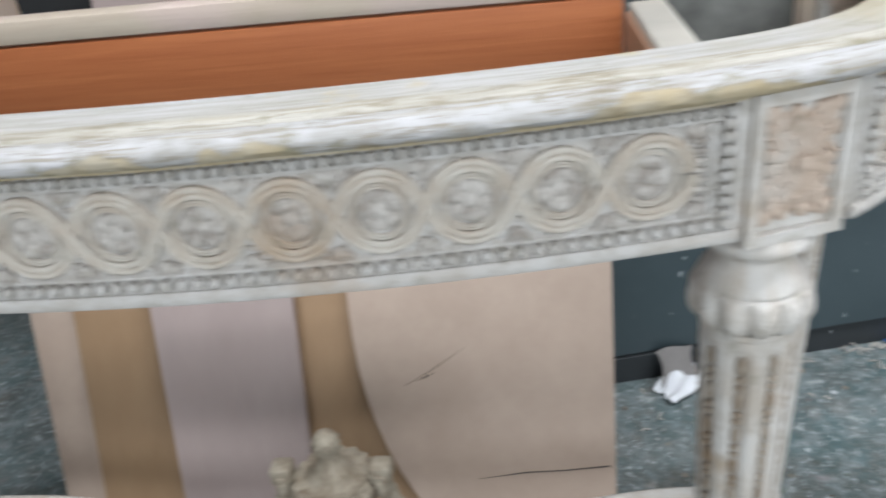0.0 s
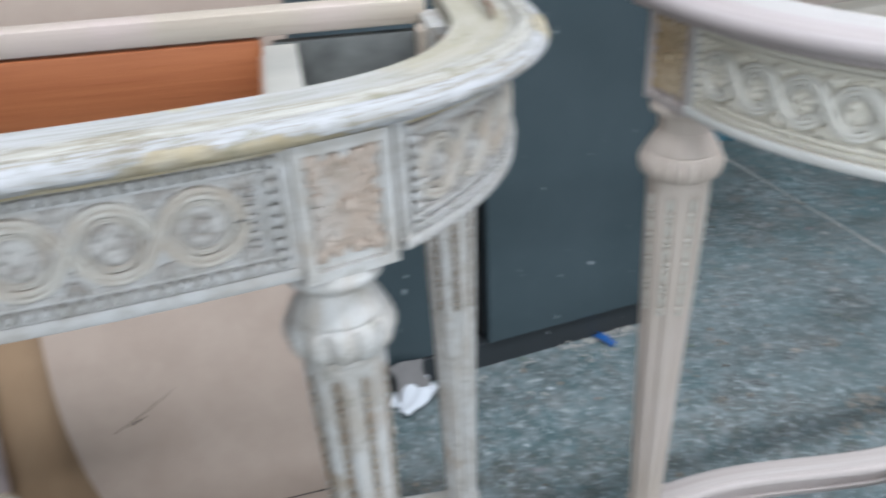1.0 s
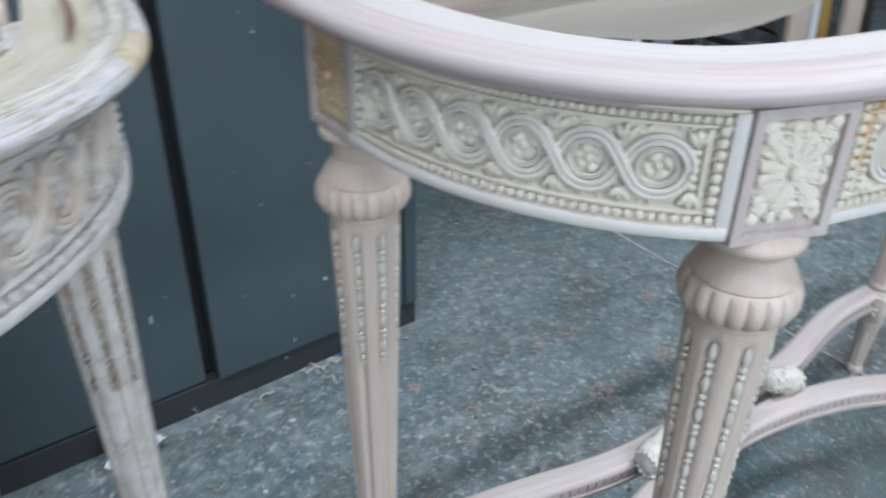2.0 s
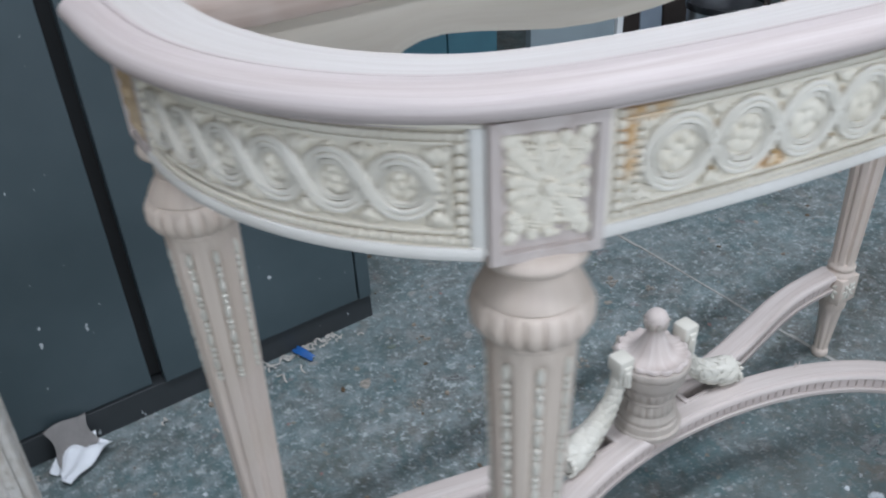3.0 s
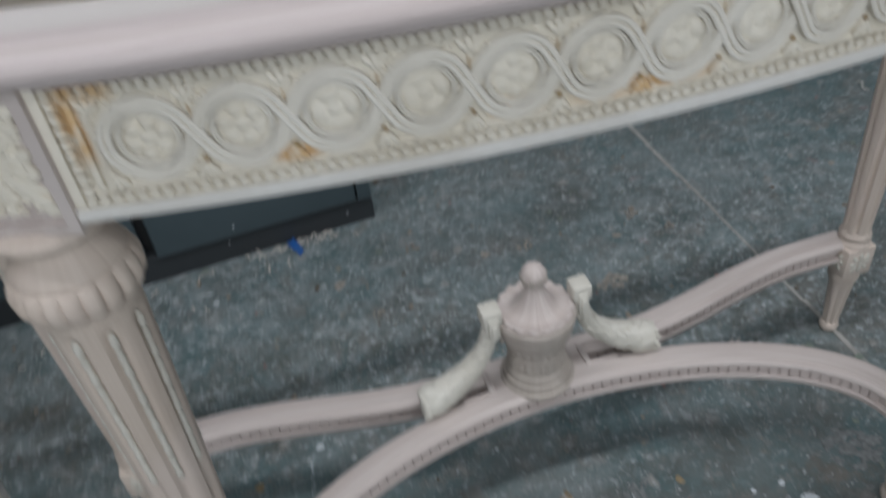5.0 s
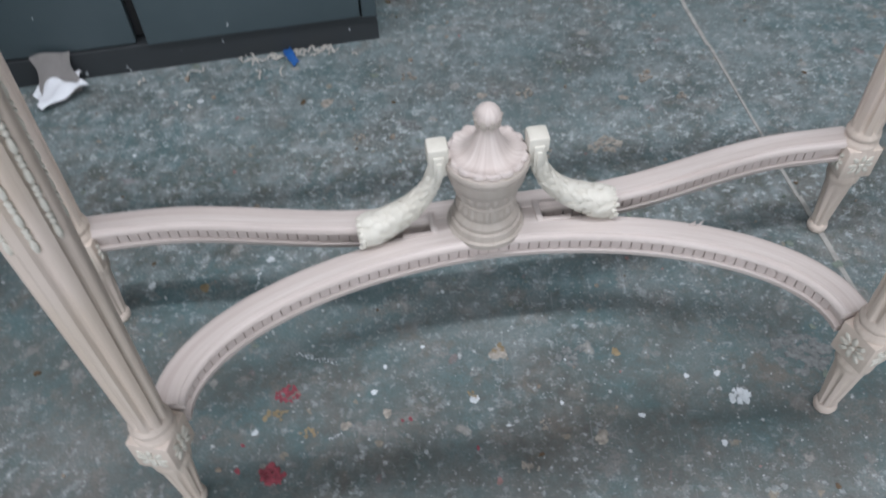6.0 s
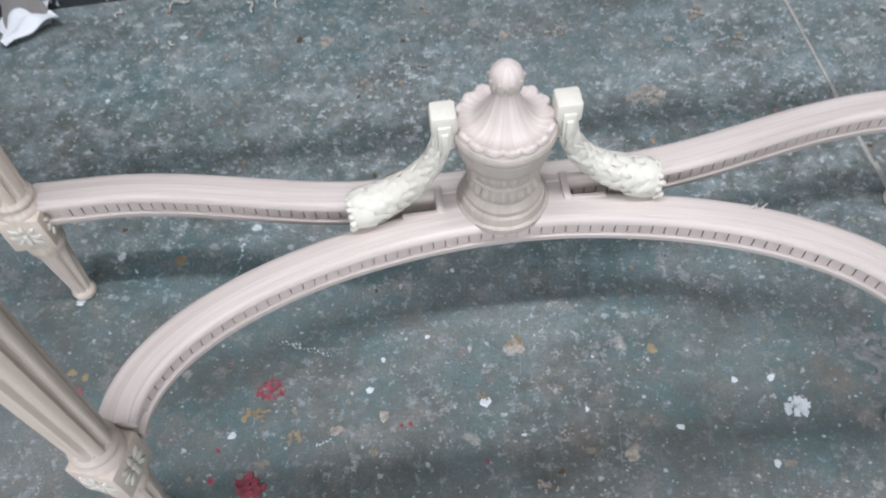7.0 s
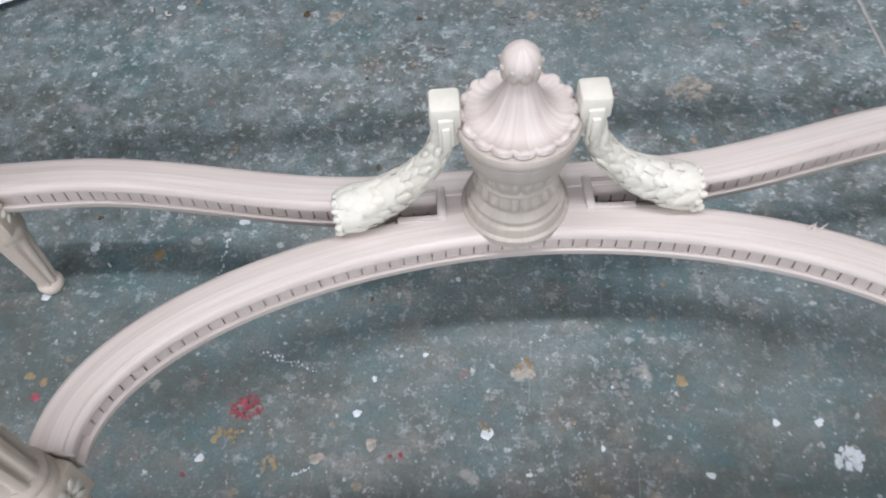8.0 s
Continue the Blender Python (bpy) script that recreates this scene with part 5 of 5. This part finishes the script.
bm = bmesh.new()
for i in range(3):
    add_blob(bm, (0.350 + 0.008 * i, 1.1505, 0.275 + 0.0036 * i), (0.007, 0.0010, 0.0007 if i != 1 else 0.0018), Matrix.Rotation(math.radians(-24), 4, "Y"))
bmesh.ops.transform(bm, matrix=Matrix.Translation((0, 1.150, 0.004)) @ Matrix.Rotation(-LEAN, 4, "X") @ Matrix.Translation((0, -1.150, -0.004)), verts=bm.verts)
part("crack", bm, DARK_BROWN, pink)
lean = Matrix.Translation((0, 1.150, 0.004)) @ Matrix.Rotation(-LEAN, 4, "X")
bm = bmesh.new()
add_tube(bm, [(0.425, 0, 0.119), (0.49, 0, 0.1265), (0.54, 0, 0.1275), (0.606, 0, 0.132)], [0.0004, 0.0011, 0.0009, 0.0013], 6)
add_tube(bm, [(0.326, 0, 0.262), (0.358, 0, 0.279), (0.393, 0, 0.300), (0.413, 0, 0.314)], [0.0003, 0.0006, 0.0005, 0.0002], 6)
bmesh.ops.transform(bm, matrix=lean, verts=bm.verts)
part("grain_split", bm, DARK_BROWN, pink, kind="stuff")
bm = bmesh.new()
add_tube(bm, [(0.527, -0.118, 0.8335), (0.531, -0.085, 0.8355), (0.532, -0.05, 0.8352), (0.530, -0.012, 0.8365)], [0.0006, 0.0026, 0.0022, 0.0030], 8, 0.6)
part("lip_split", bm, plain("brown_split", (0.16, 0.085, 0.05), 0.7, 0.4, 60), old_table, "dark brown split")

# ---- litter at the foot of the cabinet ----
rng = random.Random(5)


def bent_sheet(name, mat, text, category, m, w, h, thick, lift):
    """A small curled sheet: lift(u, v) gives its height, u and v run from 0 to 1."""
    bm = bmesh.new()
    n = 12
    top = [[bm.verts.new(((u / n - 0.5) * w * (1 + 0.12 * math.sin(7 * v / n)), (v / n - 0.5) * h * (1 + 0.10 * math.sin(5 * u / n)), lift(u / n, v / n) + thick)) for u in range(n + 1)] for v in range(n + 1)]
    low = [[bm.verts.new(v.co - Vector((0, 0, thick))) for v in row] for row in top]
    for grid in (top, low):
        grid_faces(bm, grid, False, False, False)
    ring = lambda g: g[0] + [r[-1] for r in g[1:]] + list(reversed(g[-1][:-1])) + [r[0] for r in reversed(g[1:-1])]
    a, b = ring(top), ring(low)
    for i in range(len(a)):
        k = (i + 1) % len(a)
        bm.faces.new((a[i], a[k], b[k], b[i]))
    bmesh.ops.transform(bm, matrix=m, verts=bm.verts)
    return tagged(part(name, bm, mat, None), text, category)


bent_sheet("paper_scrap", PAPER, "torn curled scrap of white paper on the floor", "paper", pose(0.770, 1.500, 0.0, 0, 0, 32), 0.086, 0.050, 0.0006, lambda u, v: 0.001 + 0.022 * math.sin(math.pi * min(1, u * 1.05)) ** 1.2 * (0.4 + 0.6 * v) + 0.012 * u * u + 0.004 * (1 + math.sin(9 * u + 6 * v)) + 0.003 * (1 + math.sin(13 * v - 5 * u)))
bent_sheet("card_offcut", CARD, "grey card offcut leaning on the dark plinth", "card", pose(0.764, 1.520, 0.033, 60, 0, 20), 0.064, 0.078, 0.002, lambda u, v: 0.002 * math.sin(3 * u))
bent_sheet("plastic_scrap", BLUE_SCRAP, "small bright blue plastic scrap among shavings on the floor", "scrap", pose(1.172, 1.592, 0.007, 18, 0, -62), 0.047, 0.015, 0.0008, lambda u, v: 0.003 * math.sin(4 * u))


def curl(bm, x, y, size, turn, loops):
    pts = []
    for i in range(14):
        f = i / 13
        a = loops * 2 * math.pi * f
        pts.append((x + math.cos(turn) * size * (f - 0.5) - math.sin(turn) * 0.22 * size * math.sin(a), y + math.sin(turn) * size * (f - 0.5) + math.cos(turn) * 0.22 * size * math.sin(a), 0.0022 + 0.10 * size * (1 - math.cos(a))))
    add_tube(bm, pts, 0.0016, 6, 0.5)


bm = bmesh.new()
for i in range(22):
    x = 1.06 + 0.19 * rng.random() ** 0.8
    curl(bm, x, 1.649 + (x - 1.334) * 0.182 - rng.uniform(0.006, 0.03), rng.uniform(0.01, 0.03), rng.uniform(-0.5, 0.8), rng.uniform(0.6, 1.6))
for x, y, size in ((1.118, 1.545, 0.03), (1.16, 1.552, 0.02), (0.905, 1.535, 0.018), (1.0, 1.555, 0.04), (0.98, 1.47, 0.014), (1.005, 1.462, 0.012), (1.29, 1.60, 0.012), (0.70, 1.50, 0.014), (0.72, 1.43, 0.016), (0.69, 1.40, 0.012),
                   (2.50, 1.95, 0.05), (2.56, 1.90, 0.06), (2.60, 1.98, 0.05), (2.46, 1.80, 0.04), (2.63, 1.86, 0.05), (2.40, 2.05, 0.05), (2.55, 2.04, 0.06)):
    curl(bm, x, y, size, rng.uniform(-1, 2), rng.uniform(0.3, 1.3))
tagged(part("wood_shavings", bm, SHAVING, None), "pale curled wood shavings scattered along the plinth", "shavings", "", "stuff")


# ---- dried paint on the floor ----
def blot(bm, x, y, r, rough=0.3):
    n = 18
    ph = [rng.uniform(0, 6.28) for _ in range(4)]
    squash, spin = rng.uniform(0.65, 1.0), rng.uniform(0, 3.14)
    rim, edge = [], []
    for i in range(n):
        a = 2 * math.pi * i / n
        q = r * (1 + rough * (0.5 * math.sin(2 * a + ph[0]) + 0.35 * math.sin(3 * a + ph[1]) + 0.3 * math.sin(5 * a + ph[2]) + 0.25 * math.sin(8 * a + ph[3])))
        px, py = q * math.cos(a), q * squash * math.sin(a)
        px, py = px * math.cos(spin) - py * math.sin(spin), px * math.sin(spin) + py * math.cos(spin)
        rim.append(bm.verts.new((x + px * 0.9, y + py * 0.9, 0.0006 + 0.000025 * (len(bm.faces) // 19))))
        edge.append(bm.verts.new((x + px, y + py, 0.0001)))
    bm.faces.new(rim)
    for i in range(n):
        k = (i + 1) % n
        bm.faces.new((rim[i], edge[i], edge[k], rim[k]))


def spatter(bm, x, y, r, count):
    for _ in range(count):
        a, d = rng.uniform(0, 6.28), r * rng.random() ** 0.6
        blot(bm, x + d * math.cos(a), y + 0.8 * d * math.sin(a), r * rng.uniform(0.08, 0.26), 0.45)


def dried(text, mat, blots, clusters=()):
    bm = bmesh.new()
    for x, y, r in blots:
        blot(bm, x, y, r)
    for x, y, r, count in clusters:
        spatter(bm, x, y, r, count)
    tagged(part("dried_paint", bm, mat, None), text, "paint splash", "", "stuff")


dried("flecks of crimson paint dried on the floor", RED_SPLAT, ((1.193, 0.776, 0.004), (1.405, 0.842, 0.003), (1.49, 0.80, 0.003), (1.02, 0.88, 0.005), (1.195, 0.81, 0.003), (1.395, 0.84, 0.0025)), ((1.244, 0.881, 0.016, 46), (1.237, 0.771, 0.016, 50)))
dried("small white paint drops dried on the floor", WHITE_SPLAT, ((1.357, 0.882, 0.005), (1.808, 0.899, 0.0045), (1.767, 0.896, 0.0042), (1.795, 0.80, 0.0042), (1.193, 1.11, 0.006), (1.025, 1.066, 0.006), (0.99, 0.999, 0.006), (1.488, 0.868, 0.006),
      (1.208, 0.827, 0.005), (0.935, 1.342, 0.004), (1.021, 1.478, 0.006), (1.42, 0.95, 0.003), (1.60, 0.86, 0.003), (1.613, 0.926, 0.004), (1.448, 1.043, 0.003), (1.37, 0.92, 0.003), (1.53, 0.83, 0.003), (1.70, 0.84, 0.004)), ((1.828, 0.864, 0.0145, 64),))
dried("ochre paint crumbs dried on the floor", OCHRE_SPLAT, ((1.68, 0.935, 0.006), (1.006, 0.903, 0.006), (1.023, 0.897, 0.005), (1.218, 0.847, 0.004), (1.23, 0.854, 0.0035), (1.222, 0.854, 0.005), (1.103, 1.06, 0.009)), ((1.277, 0.824, 0.012, 12), (1.486, 0.878, 0.010, 8), (1.522, 0.945, 0.010, 9), (1.24, 0.85, 0.012, 8)))
dried("tan filler smears dried on the floor", TAN_SPLAT, ((1.522, 0.937, 0.011), (1.323, 0.834, 0.007), (1.375, 0.851, 0.006), (1.645, 0.811, 0.010), (1.248, 1.464, 0.012), (1.77, 1.458, 0.008), (1.522, 1.473, 0.010), (2.248, 1.553, 0.008)), ((1.721, 1.339, 0.026, 26), (1.550, 1.300, 0.034, 18), (1.615, 1.325, 0.020, 10), (1.490, 1.245, 0.026, 12), (1.817, 1.515, 0.020, 14), (1.60, 1.475, 0.016, 10), (1.871, 1.457, 0.014, 9), (1.39, 1.53, 0.014, 8), (1.31, 1.37, 0.012, 8), (1.577, 0.83, 0.009, 8), (1.555, 0.775, 0.012, 9)))
def scratches(text, mat, lines):
    """Short pale scuffs, each a row of small overlapping flecks that thins out."""
    bm = bmesh.new()
    for x, y, dx, dy, r in lines:
        for k in range(14):
            f = k / 13
            blot(bm, x + dx * f + rng.uniform(-r, r), y + dy * f + rng.uniform(-r, r), r * rng.uniform(0.35, 1.0) * (1 - 0.5 * f), 0.5)
    tagged(part("scuff_mark", bm, mat, None), text, "scuff mark", "", "stuff")


scratches("pale scuffs scraped across the painted floor", WHITE_SPLAT, ((1.250, 0.945, 0.055, -0.018, 0.0022), (1.262, 0.938, 0.045, -0.014, 0.0016), (1.178, 1.085, 0.002, -0.055, 0.0024), (1.302, 0.816, 0.016, 0.008, 0.0014)))


def strewn(count, low, high, bias=2.0):
    """Flecks scattered over the stretch of floor round the tables, mostly small."""
    return [(rng.uniform(0.55, 2.75), rng.uniform(0.62, 2.15), low + (high - low) * rng.random() ** bias) for _ in range(count)]


dried("pale flecks of plaster and paint trodden into the floor", plain("fleck_white", (0.46, 0.49, 0.49), 0.7, 0.4, 200), strewn(260, 0.0009, 0.0040, 2.6))
dried("tan flecks of filler trodden into the floor", plain("fleck_tan", (0.34, 0.28, 0.22), 0.7, 0.5, 160), strewn(130, 0.0012, 0.0065, 2.4))
dried("brown drips of glue dried on the floor", plain("fleck_brown", (0.13, 0.085, 0.045), 0.5, 0.5, 160), strewn(80, 0.0015, 0.0060, 2.0))
dried("dull pink paint spots dried on the floor", plain("fleck_pink", (0.34, 0.20, 0.19), 0.7, 0.4, 160), strewn(46, 0.0015, 0.0055, 2.0))
dried("grey-green paint spots dried on the floor", plain("fleck_green", (0.20, 0.24, 0.20), 0.7, 0.4, 160), strewn(70, 0.002, 0.0080, 2.0))
dried("pale thin plaster film dried on the floor", PLASTER, (), ((1.925, 0.93, 0.040, 46), (1.62, 0.93, 0.020, 18), (1.50, 1.46, 0.012, 9), (1.40, 1.40, 0.016, 14)))
